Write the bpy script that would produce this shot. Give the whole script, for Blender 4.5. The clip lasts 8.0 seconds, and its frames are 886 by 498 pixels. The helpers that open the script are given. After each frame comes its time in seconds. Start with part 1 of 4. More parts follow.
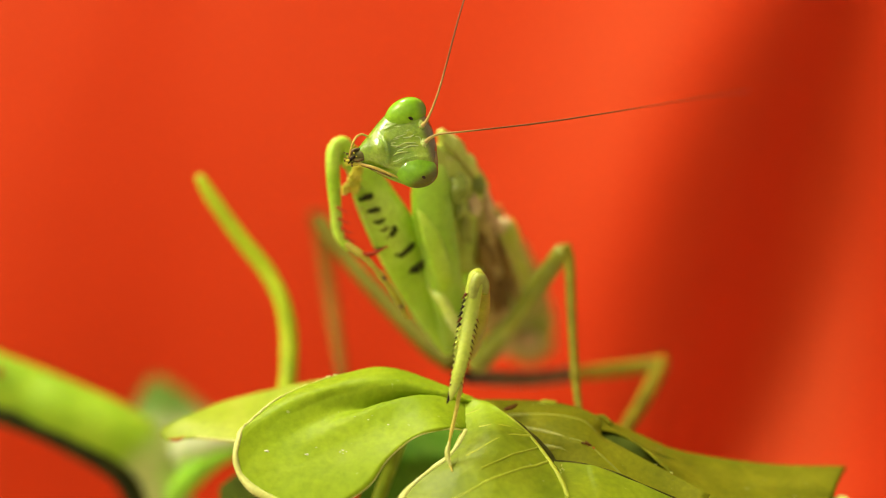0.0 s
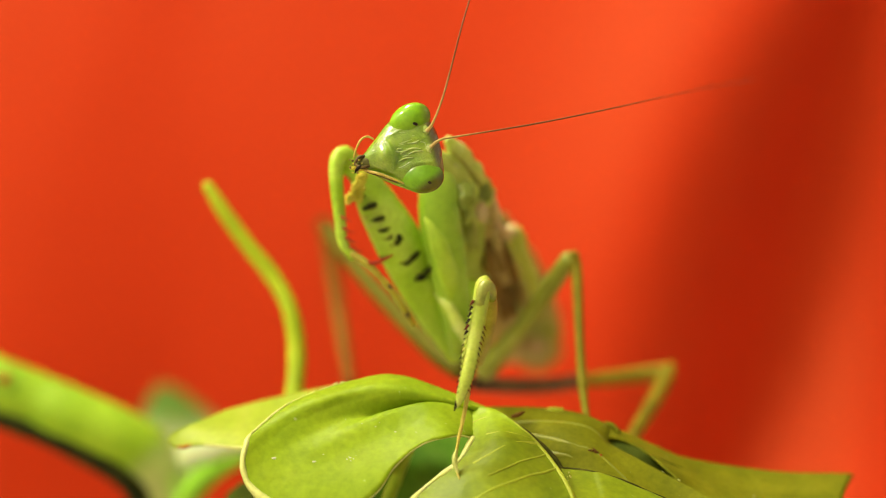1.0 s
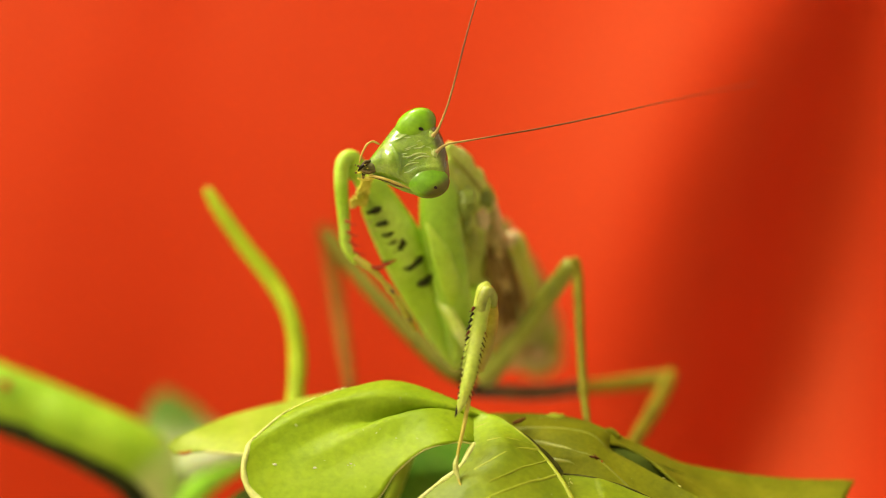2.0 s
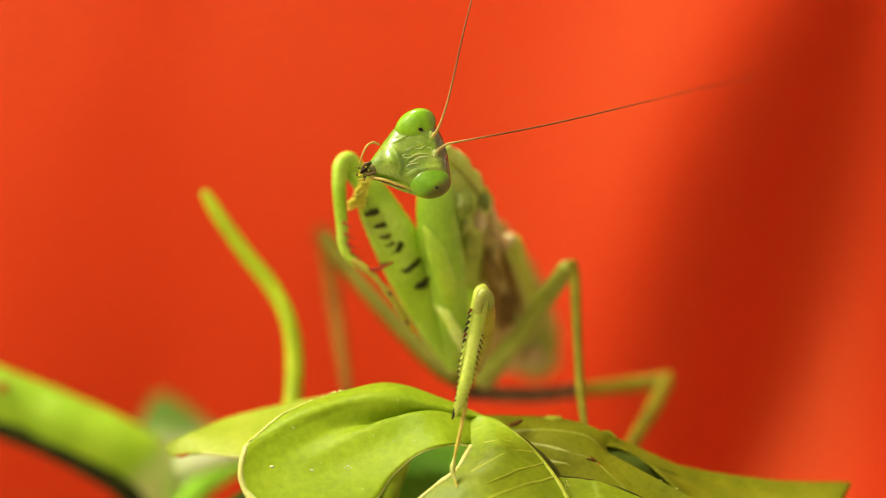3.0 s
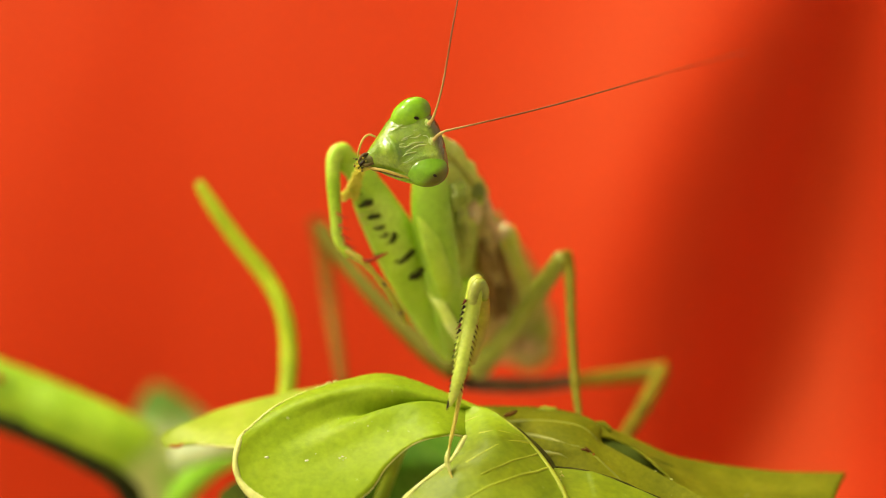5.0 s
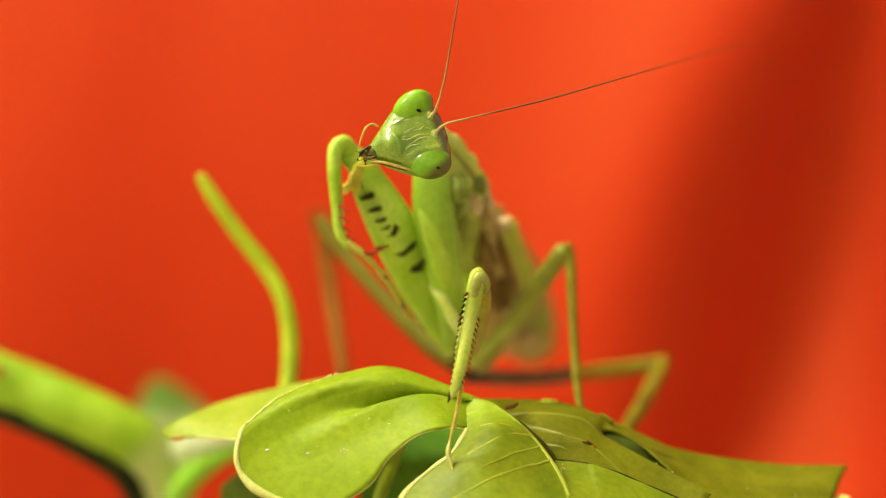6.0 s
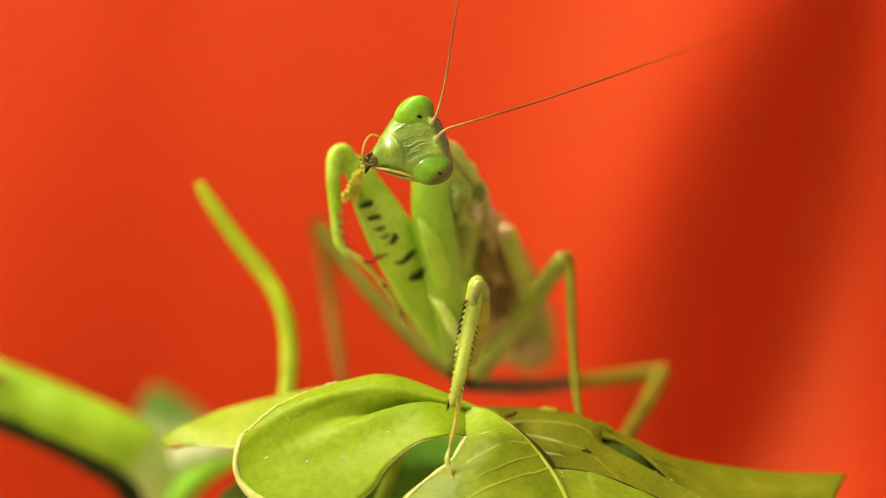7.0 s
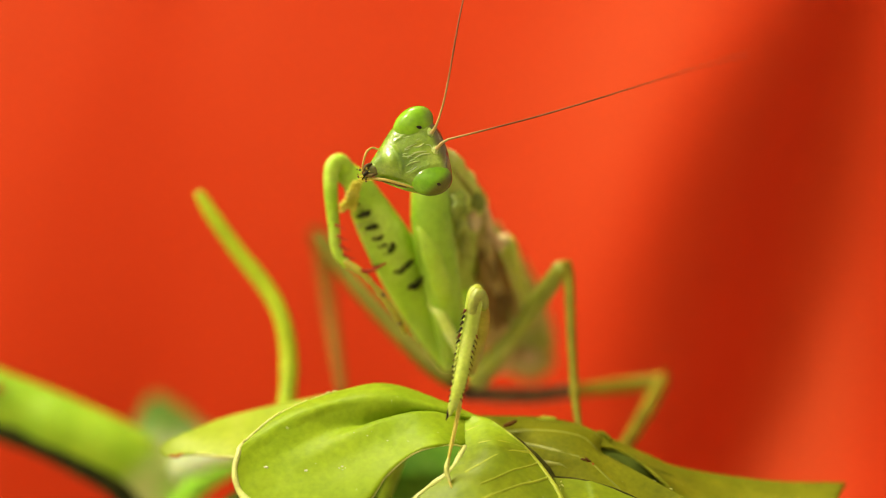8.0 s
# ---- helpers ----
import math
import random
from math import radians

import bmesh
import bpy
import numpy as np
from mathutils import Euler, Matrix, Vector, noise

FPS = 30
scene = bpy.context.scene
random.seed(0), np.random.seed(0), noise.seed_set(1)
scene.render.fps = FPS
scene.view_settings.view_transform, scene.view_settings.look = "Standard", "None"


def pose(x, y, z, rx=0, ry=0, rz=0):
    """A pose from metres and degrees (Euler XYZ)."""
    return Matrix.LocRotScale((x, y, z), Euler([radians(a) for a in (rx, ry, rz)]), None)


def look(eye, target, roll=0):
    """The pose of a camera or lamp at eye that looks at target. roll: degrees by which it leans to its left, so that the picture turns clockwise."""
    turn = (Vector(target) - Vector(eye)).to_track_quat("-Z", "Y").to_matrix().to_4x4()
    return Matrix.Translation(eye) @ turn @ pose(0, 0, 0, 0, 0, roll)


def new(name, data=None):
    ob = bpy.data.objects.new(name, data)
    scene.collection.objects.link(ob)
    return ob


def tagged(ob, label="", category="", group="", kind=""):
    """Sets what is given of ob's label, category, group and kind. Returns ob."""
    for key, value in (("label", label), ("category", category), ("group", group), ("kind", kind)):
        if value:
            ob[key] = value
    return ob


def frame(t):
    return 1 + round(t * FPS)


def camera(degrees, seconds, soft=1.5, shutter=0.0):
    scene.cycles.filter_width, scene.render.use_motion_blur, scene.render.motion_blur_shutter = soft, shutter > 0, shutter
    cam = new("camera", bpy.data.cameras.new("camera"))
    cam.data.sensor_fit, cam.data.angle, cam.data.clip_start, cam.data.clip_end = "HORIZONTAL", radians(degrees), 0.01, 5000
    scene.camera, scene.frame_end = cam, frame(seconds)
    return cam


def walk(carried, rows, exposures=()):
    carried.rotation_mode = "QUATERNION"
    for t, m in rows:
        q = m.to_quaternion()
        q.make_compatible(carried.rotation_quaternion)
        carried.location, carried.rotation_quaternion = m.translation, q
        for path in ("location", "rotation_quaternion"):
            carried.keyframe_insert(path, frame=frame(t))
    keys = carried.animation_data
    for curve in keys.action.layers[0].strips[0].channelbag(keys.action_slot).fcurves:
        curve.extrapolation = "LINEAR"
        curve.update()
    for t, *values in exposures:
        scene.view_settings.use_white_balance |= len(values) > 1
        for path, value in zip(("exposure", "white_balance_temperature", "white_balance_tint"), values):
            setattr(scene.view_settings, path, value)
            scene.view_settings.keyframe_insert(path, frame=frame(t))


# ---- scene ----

# The place: a mantis on a lobed leaf before a red cloth, on an added table in an added small room.
# Small things are modelled in millimetres about ORIGIN, a point 0.15 m above the table.
ORIGIN = Vector((0.0, 0.0, 0.9))

# ---- camera ----
cam = camera(20.0, 8.0, soft=0.95)
cam.data.dof.use_dof = True
cam.data.dof.focus_distance = 0.2005
cam.data.dof.aperture_fstop = 12.0
walk(cam, [
    (0, look((-0.00011, -0.20210, 0.90018), (0.00025, 0.0, 0.89869))),
    (0.5, look((-0.00009, -0.20210, 0.90026), (-0.00003, 0.0, 0.89891))),
    (1, look((-0.00008, -0.20210, 0.90027), (-0.00033, 0.0, 0.89927))),
    (1.5, look((-0.00010, -0.20210, 0.90019), (-0.00044, 0.0, 0.89958))),
    (3, look((0.00000, -0.20210, 0.89998), (-0.00017, 0.0, 0.89995))),
    (3.5, look((0.00000, -0.20210, 0.90000), (0.00000, 0.0, 0.90000))),
    (4, look((0.00002, -0.20210, 0.90000), (0.00014, 0.0, 0.89986))),
    (4.5, look((0.00000, -0.20210, 0.89994), (0.00028, 0.0, 0.89959))),
    (6, look((0.00008, -0.20210, 0.89989), (0.00017, 0.0, 0.89861))),
    (6.5, look((0.00008, -0.20210, 0.89984), (0.00013, 0.0, 0.89868))),
    (7, look((0.00014, -0.20210, 0.89981), (0.00024, 0.0, 0.89926))),
    (7.5, look((0.00010, -0.20210, 0.89982), (0.00032, 0.0, 0.89965))),
    (8, look((0.00010, -0.20210, 0.89984), (0.00030, 0.0, 0.89998))),
])

# ---- light ----
world = bpy.data.worlds.new("room_air")
scene.world = world
world.use_nodes = True
world.node_tree.nodes["Background"].inputs[0].default_value = (1.0, 0.93, 0.82, 1)
world.node_tree.nodes["Background"].inputs[1].default_value = 0.08


def bulb(name, at, radius, watts, colour):
    data = bpy.data.lights.new(name, "POINT")
    data.shadow_soft_size, data.energy, data.color = radius, watts, colour
    ob = new(name, data)
    ob.location = at
    return ob


bulb("unseen_lamp", (-0.50, 0.10, 2.18), 0.15, 68.0, (1.0, 0.91, 0.70))
# Second lamp added as fill from the front left; its place is made up.
bulb("unseen_lamp", (-1.10, -0.75, 2.00), 0.15, 65.0, (1.0, 0.91, 0.70))
scene.view_settings.exposure = 0.0


# ---- materials ----
def nodes_of(name):
    m = bpy.data.materials.new(name)
    m.use_nodes = True
    nt = m.node_tree
    return m, nt, nt.nodes["Principled BSDF"], nt.nodes["Material Output"]


def noise_ramp(nt, scale, stops, detail=4.0, stretch=None, rough=0.55):
    """A noise in object space, at scale cycles per metre, turned into colours."""
    co = nt.nodes.new("ShaderNodeTexCoord")
    src = co.outputs["Object"]
    if stretch:
        mp = nt.nodes.new("ShaderNodeMapping")
        mp.inputs["Scale"].default_value = stretch
        nt.links.new(src, mp.inputs["Vector"])
        src = mp.outputs["Vector"]
    n = nt.nodes.new("ShaderNodeTexNoise")
    n.inputs["Scale"].default_value = scale
    n.inputs["Detail"].default_value = detail
    n.inputs["Roughness"].default_value = rough
    nt.links.new(src, n.inputs["Vector"])
    r = nt.nodes.new("ShaderNodeValToRGB")
    while len(r.color_ramp.elements) < len(stops):
        r.color_ramp.elements.new(0.5)
    for e, (p, c) in zip(r.color_ramp.elements, stops):
        e.position, e.color = p, (*c, 1)
    nt.links.new(n.outputs["Fac"], r.inputs["Fac"])
    return r.outputs["Color"], n.outputs["Fac"]


def mixed(nt, a, b, fac, mode="MIX"):
    m = nt.nodes.new("ShaderNodeMix")
    m.data_type, m.blend_type = "RGBA", mode
    for sock, v in ((m.inputs[0], fac), (m.inputs[6], a), (m.inputs[7], b)):
        if isinstance(v, (int, float)):
            sock.default_value = v
        elif isinstance(v, tuple):
            sock.default_value = (*v, 1)
        else:
            nt.links.new(v, sock)
    return m.outputs[2]


def bump(nt, bsdf, height, strength, distance):
    b = nt.nodes.new("ShaderNodeBump")
    b.inputs["Strength"].default_value = strength
    b.inputs["Distance"].default_value = distance
    nt.links.new(height, b.inputs["Height"])
    nt.links.new(b.outputs["Normal"], bsdf.inputs["Normal"])


def living(name, dark, mid, light, scale=500, rough=0.4, trans=0.0, sss=0.0, speck=None, bumps=0.25, fleck=0.0, coat=0.0, spec=0.4, fade=None):
    """Skin of a plant or an insect: blotches, fine grain, optional flecks, some light through it."""
    m, nt, bsdf, out = nodes_of(name)
    big, _ = noise_ramp(nt, scale, [(0.3, dark), (0.52, mid), (0.75, light)])
    fine, fac = noise_ramp(nt, scale * 9, [(0.3, (0.72, 0.74, 0.7)), (0.7, (1.15, 1.12, 1.05))], detail=6)
    col = mixed(nt, big, fine, 0.6, "MULTIPLY")
    if speck:
        _, sp = noise_ramp(nt, scale * 2.2, [(0, (0, 0, 0)), (1, (1, 1, 1))], detail=2)
        r = nt.nodes.new("ShaderNodeMapRange")
        r.inputs[1].default_value, r.inputs[2].default_value = 0.66, 0.74
        nt.links.new(sp, r.inputs[0])
        col = mixed(nt, col, speck, r.outputs[0])
    if fleck:
        _, sp = noise_ramp(nt, scale * 7, [(0, (0, 0, 0)), (1, (1, 1, 1))], detail=3)
        r = nt.nodes.new("ShaderNodeMapRange")
        r.inputs[1].default_value, r.inputs[2].default_value, r.inputs[4].default_value = 0.71, 0.76, fleck
        nt.links.new(sp, r.inputs[0])
        col = mixed(nt, col, (0.75, 0.78, 0.5), r.outputs[0])
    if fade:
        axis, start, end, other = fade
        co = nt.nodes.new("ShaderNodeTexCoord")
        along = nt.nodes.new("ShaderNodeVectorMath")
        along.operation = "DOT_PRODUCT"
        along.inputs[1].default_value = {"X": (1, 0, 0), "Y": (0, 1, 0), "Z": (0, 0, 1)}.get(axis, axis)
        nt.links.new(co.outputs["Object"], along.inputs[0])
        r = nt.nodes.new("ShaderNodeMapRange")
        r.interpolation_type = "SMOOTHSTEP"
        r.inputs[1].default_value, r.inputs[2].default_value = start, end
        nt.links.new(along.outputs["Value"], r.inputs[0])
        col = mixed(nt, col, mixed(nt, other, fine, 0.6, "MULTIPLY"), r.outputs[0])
    nt.links.new(col, bsdf.inputs["Base Color"])
    bsdf.inputs["Roughness"].default_value = rough
    bsdf.inputs["Specular IOR Level"].default_value = spec
    bsdf.inputs["Coat Weight"].default_value = coat
    bsdf.inputs["Coat Roughness"].default_value = 0.07
    if sss:
        bsdf.inputs["Subsurface Weight"].default_value = sss
        bsdf.inputs["Subsurface Radius"].default_value = (0.7, 1.0, 0.2)
        bsdf.inputs["Subsurface Scale"].default_value = 0.0008
    bump(nt, bsdf, fac, bumps, 0.0001)
    if trans:
        tr = nt.nodes.new("ShaderNodeBsdfTranslucent")
        warm = mixed(nt, col, (1.0, 1.0, 0.35), 1.0, "MULTIPLY")
        nt.links.new(warm, tr.inputs["Color"])
        mx = nt.nodes.new("ShaderNodeMixShader")
        mx.inputs[0].default_value = trans
        nt.links.new(bsdf.outputs[0], mx.inputs[1])
        nt.links.new(tr.outputs[0], mx.inputs[2])
        nt.links.new(mx.outputs[0], out.inputs["Surface"])
    return m


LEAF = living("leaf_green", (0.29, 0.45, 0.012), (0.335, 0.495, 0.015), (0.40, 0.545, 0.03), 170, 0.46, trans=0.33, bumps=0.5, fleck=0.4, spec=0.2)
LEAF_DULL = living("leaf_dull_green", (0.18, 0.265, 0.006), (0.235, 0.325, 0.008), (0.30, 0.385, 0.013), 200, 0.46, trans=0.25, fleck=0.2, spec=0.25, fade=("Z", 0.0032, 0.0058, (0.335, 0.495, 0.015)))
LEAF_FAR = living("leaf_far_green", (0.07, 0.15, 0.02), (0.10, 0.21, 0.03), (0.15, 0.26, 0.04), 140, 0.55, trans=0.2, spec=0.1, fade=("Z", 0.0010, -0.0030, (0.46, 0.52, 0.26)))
LEAF_OLD = living("leaf_olive", (0.135, 0.155, 0.005), (0.185, 0.205, 0.007), (0.245, 0.26, 0.012), 260, 0.6, trans=0.25, fleck=0.4, spec=0.08)
LEAF_PALE = living("leaf_pale", (0.29, 0.41, 0.02), (0.36, 0.48, 0.03), (0.46, 0.55, 0.07), 180, 0.45, trans=0.2, fleck=0.3, spec=0.2)
# Leaves under the big one: their shade is part of these darker greens.
LEAF_SHADED_MID = living("leaf_shaded_mid", (0.07, 0.20, 0.015), (0.11, 0.27, 0.022), (0.19, 0.35, 0.045), 140, 0.6, trans=0.3, spec=0.04)
LEAF_SHADED = living("leaf_shaded_dark", (0.04, 0.06, 0.008), (0.06, 0.085, 0.010), (0.08, 0.12, 0.015), 140, 0.7, trans=0.1, spec=0.03)
RIM = living("leaf_margin_pale", (0.60, 0.66, 0.17), (0.68, 0.74, 0.24), (0.76, 0.79, 0.36), 600, 0.4, trans=0.2)
VEIN = living("vein_pale", (0.34, 0.43, 0.016), (0.40, 0.48, 0.024), (0.46, 0.53, 0.04), 500, 0.45, trans=0.1)
VEIN_OLD = living("vein_olive", (0.17, 0.205, 0.009), (0.235, 0.27, 0.013), (0.30, 0.32, 0.022), 500, 0.45, trans=0.1)
STEM = living("stem_green", (0.20, 0.38, 0.012), (0.28, 0.48, 0.02), (0.37, 0.56, 0.03), 140, 0.5, sss=0.15, speck=(0.20, 0.16, 0.02), spec=0.2, fade=((0.7, 0, -0.7), -0.0052, -0.0020, (0.52, 0.62, 0.24)))
PETIOLE = living("petiole_green", (0.18, 0.46, 0.02), (0.25, 0.56, 0.035), (0.34, 0.62, 0.07), 160, 0.55, sss=0.15, spec=0.15)
NODE = living("node_whitish", (0.54, 0.66, 0.35), (0.60, 0.70, 0.44), (0.66, 0.73, 0.52), 90, 0.6, sss=0.3, trans=0.3)
STALK = living("stalk_yellow_green", (0.34, 0.48, 0.008), (0.41, 0.56, 0.01), (0.48, 0.60, 0.02), 300, 0.45, sss=0.15)
STEM_SHADE = living("stem_shade_black", (0.012, 0.018, 0.004), (0.02, 0.028, 0.006), (0.05, 0.06, 0.012), 300, 0.7, spec=0.1)
DUST = living("dust_pale", (0.6, 0.62, 0.4), (0.7, 0.72, 0.5), (0.8, 0.8, 0.65), 900, 0.6)
CREASE_SHADE = living("crease_dark_olive", (0.03, 0.035, 0.005), (0.06, 0.065, 0.008), (0.12, 0.12, 0.015), 700, 0.7, spec=0.1)
SCAR = living("scar_brown", (0.05, 0.022, 0.006), (0.12, 0.05, 0.010), (0.2, 0.1, 0.02), 900, 0.8, spec=0.1)
SCAR_RED = living("scar_reddish", (0.28, 0.06, 0.012), (0.36, 0.10, 0.015), (0.40, 0.2, 0.02), 500, 0.8, spec=0.1)
BODY = living("mantis_green", (0.31, 0.55, 0.022), (0.41, 0.66, 0.045), (0.53, 0.75, 0.11), 300, 0.32, sss=0.25, coat=0.15)
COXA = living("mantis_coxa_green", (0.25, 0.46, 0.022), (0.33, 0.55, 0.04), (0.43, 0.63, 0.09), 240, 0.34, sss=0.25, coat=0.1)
CROWN = living("crown_brown", (0.13, 0.07, 0.015), (0.22, 0.13, 0.025), (0.28, 0.24, 0.04), 500, 0.2, sss=0.2, bumps=0.1, coat=0.8)
LIMB_RUST = living("limb_rusty", (0.15, 0.065, 0.005), (0.19, 0.085, 0.007), (0.22, 0.11, 0.01), 120, 0.6, spec=0.1)
FACE = living("mantis_face", (0.13, 0.29, 0.007), (0.23, 0.42, 0.013), (0.42, 0.61, 0.05), 520, 0.14, sss=0.1, bumps=0.8, coat=1.0, spec=0.7, fleck=0.06, fade=("Z", 0.0006, 0.0013, (0.11, 0.09, 0.010)))
BACK = living("mantis_olive", (0.33, 0.43, 0.05), (0.52, 0.65, 0.12), (0.68, 0.78, 0.32), 330, 0.4, sss=0.15, speck=(0.62, 0.60, 0.40))
BROWN = living("wing_brown", (0.40, 0.26, 0.08), (0.54, 0.43, 0.16), (0.64, 0.59, 0.30), 200, 0.5, sss=0.1, spec=0.2)
WING_DARK = living("wing_dark_brown", (0.15, 0.085, 0.02), (0.25, 0.16, 0.04), (0.36, 0.27, 0.08), 300, 0.5, spec=0.2)
KEEL = living("keel_olive", (0.28, 0.30, 0.045), (0.38, 0.43, 0.07), (0.48, 0.54, 0.11), 400, 0.45)
BELLY = living("mantis_brownish", (0.26, 0.22, 0.05), (0.27, 0.34, 0.05), (0.38, 0.48, 0.12), 230, 0.45, sss=0.15)
WING = living("wing_pale", (0.26, 0.32, 0.06), (0.38, 0.43, 0.12), (0.50, 0.52, 0.23), 260, 0.42, trans=0.15)
MOTTLE = living("mottle_dark_green", (0.16, 0.22, 0.02), (0.21, 0.28, 0.03), (0.28, 0.36, 0.05), 500, 0.4, sss=0.15, coat=0.2)
COXA_LIT = living("coxa_lit_lime", (0.32, 0.55, 0.025), (0.41, 0.64, 0.045), (0.50, 0.70, 0.10), 300, 0.3, sss=0.3, coat=0.3)
LIMB = living("limb_green", (0.38, 0.51, 0.05), (0.46, 0.59, 0.08), (0.55, 0.66, 0.15), 420, 0.36, sss=0.2)
BLUSH = living("blush_tan", (0.46, 0.30, 0.14), (0.60, 0.48, 0.26), (0.66, 0.60, 0.36), 420, 0.4, sss=0.2)
LIMB_GREEN = living("limb_dull_green", (0.24, 0.29, 0.03), (0.32, 0.38, 0.045), (0.42, 0.47, 0.085), 320, 0.4, sss=0.2)
LIMB_TAN = living("limb_tan", (0.32, 0.28, 0.025), (0.42, 0.38, 0.04), (0.50, 0.48, 0.08), 420, 0.36, sss=0.25)
LIMB_FAR = living("limb_olive", (0.16, 0.14, 0.009), (0.22, 0.195, 0.012), (0.28, 0.26, 0.02), 320, 0.5, sss=0.1, spec=0.12)
LIMB_DULL = living("limb_dull_olive", (0.10, 0.10, 0.008), (0.14, 0.135, 0.012), (0.19, 0.18, 0.02), 120, 0.6, spec=0.1)
LIMB_BROWN = living("limb_brown", (0.05, 0.03, 0.01), (0.10, 0.06, 0.02), (0.16, 0.11, 0.03), 320, 0.45)
KNEE = living("knee_glassy", (0.22, 0.27, 0.035), (0.33, 0.40, 0.06), (0.46, 0.54, 0.12), 500, 0.18, sss=0.3, coat=0.6)
FOOT = living("foot_straw", (0.60, 0.52, 0.08), (0.70, 0.62, 0.12), (0.80, 0.72, 0.22), 900, 0.4, trans=0.2)
TARSUS = living("tarsus_straw", (0.50, 0.38, 0.06), (0.60, 0.48, 0.11), (0.68, 0.60, 0.22), 900, 0.4, sss=0.1)
EYES = living("eye_green", (0.18, 0.42, 0.007), (0.23, 0.50, 0.010), (0.29, 0.57, 0.018), 260, 0.10, sss=0.3, bumps=0.02, coat=0.6, spec=0.25, fade=("Z", 0.0006, 0.0013, (0.16, 0.27, 0.02)))
EYES_OLIVE = living("eye_green_olive", (0.13, 0.35, 0.006), (0.17, 0.41, 0.008), (0.22, 0.48, 0.014), 260, 0.10, sss=0.3, bumps=0.02, coat=0.6, spec=0.25, fade=((0.93, 0, 0.36), 0.0023, 0.0030, (0.115, 0.12, 0.015)))
# Paler than the face: some of its glints are put into this colour.
RIDGE = living("ridge_pale", (0.32, 0.52, 0.08), (0.44, 0.63, 0.15), (0.56, 0.71, 0.25), 500, 0.10, sss=0.2, coat=1.0)
LABRUM = living("lip_olive", (0.09, 0.08, 0.02), (0.14, 0.15, 0.035), (0.21, 0.28, 0.06), 900, 0.45, spec=0.2)
SPOT = living("spot_blackish", (0.015, 0.018, 0.005), (0.035, 0.04, 0.008), (0.09, 0.11, 0.015), 900, 0.6, spec=0.1)
HORN = living("horn_black", (0.008, 0.006, 0.003), (0.015, 0.010, 0.004), (0.05, 0.03, 0.010), 900, 0.4, spec=0.15)
HORN_BRIGHT = living("horn_red", (0.22, 0.02, 0.006), (0.30, 0.03, 0.008), (0.36, 0.06, 0.012), 900, 0.5, spec=0.2)
HORN_RED = living("horn_red_brown", (0.07, 0.012, 0.005), (0.12, 0.022, 0.007), (0.18, 0.04, 0.012), 900, 0.5, spec=0.2)
MOUTH = living("mouth_brown", (0.03, 0.02, 0.006), (0.14, 0.10, 0.03), (0.46, 0.38, 0.12), 1100, 0.4, bumps=0.6, spec=0.25)
ANTENNA = living("antenna_brown", (0.40, 0.29, 0.07), (0.50, 0.39, 0.11), (0.58, 0.5, 0.19), 1500, 0.4, fade=("Z", 0.0, 0.006, (0.17, 0.06, 0.014)))
ANTENNA_TAN = living("antenna_tan", (0.40, 0.29, 0.07), (0.50, 0.39, 0.11), (0.58, 0.5, 0.19), 1500, 0.4, fade=("Z", 0.0003, 0.004, (0.20, 0.075, 0.016)))
ANTENNA_BASE = living("antenna_straw", (0.40, 0.29, 0.07), (0.50, 0.39, 0.11), (0.58, 0.5, 0.19), 900, 0.35)
CRUMB = living("residue_yellow", (0.52, 0.50, 0.02), (0.66, 0.62, 0.05), (0.76, 0.72, 0.16), 1200, 0.5, sss=0.2, bumps=0.6)


def cloth_material():
    m, nt, bsdf, out = nodes_of("red_cloth")
    big, _ = noise_ramp(nt, 9, [(0.3, (0.57, 0.019, 0.003)), (0.7, (0.62, 0.023, 0.004))])
    weave, fac = noise_ramp(nt, 1500, [(0.3, (0.82, 0.8, 0.8)), (0.7, (1.1, 1.1, 1.1))], detail=2, stretch=(1, 1, 0.25))
    nt.links.new(mixed(nt, big, weave, 0.7, "MULTIPLY"), bsdf.inputs["Base Color"])
    bsdf.inputs["Roughness"].default_value = 0.62
    bsdf.inputs["Specular IOR Level"].default_value = 0.75
    bsdf.inputs["Specular Tint"].default_value = (1.0, 0.70, 0.22, 1)
    bump(nt, bsdf, fac, 0.3, 0.0003)
    return m


def plain_material(name, a, b, scale, rough, stretch=None):
    m, nt, bsdf, out = nodes_of(name)
    col, fac = noise_ramp(nt, scale, [(0.3, a), (0.7, b)], detail=6, stretch=stretch)
    nt.links.new(col, bsdf.inputs["Base Color"])
    bsdf.inputs["Roughness"].default_value = rough
    bump(nt, bsdf, fac, 0.2, 0.002)
    return m


CLOTH = cloth_material()
PAINT = plain_material("wall_paint", (0.50, 0.47, 0.42), (0.56, 0.53, 0.48), 6, 0.8)
TABLE = plain_material("table_wood", (0.26, 0.19, 0.12), (0.36, 0.28, 0.19), 14, 0.45, (1, 9, 1))
BOARDS = plain_material("floor_wood", (0.16, 0.10, 0.06), (0.26, 0.17, 0.1), 10, 0.5, (1, 8, 1))


# ---- shapes ----
def curve(points, n):
    """n points of a smooth curve through the given ones (any number of columns)."""
    p = np.array(points, float)
    p = np.vstack([2 * p[0] - p[1], p, 2 * p[-1] - p[-2]])
    k = len(p) - 3
    out = []
    for s in np.linspace(0, k, n):
        i = min(int(s), k - 1)
        t = s - i
        a, b, c, d = p[i:i + 4]
        out.append(0.5 * (2 * b + (c - a) * t + (2 * a - 5 * b + 4 * c - d) * t * t + (3 * b - a - 3 * c + d) * t ** 3))
    return np.array(out)


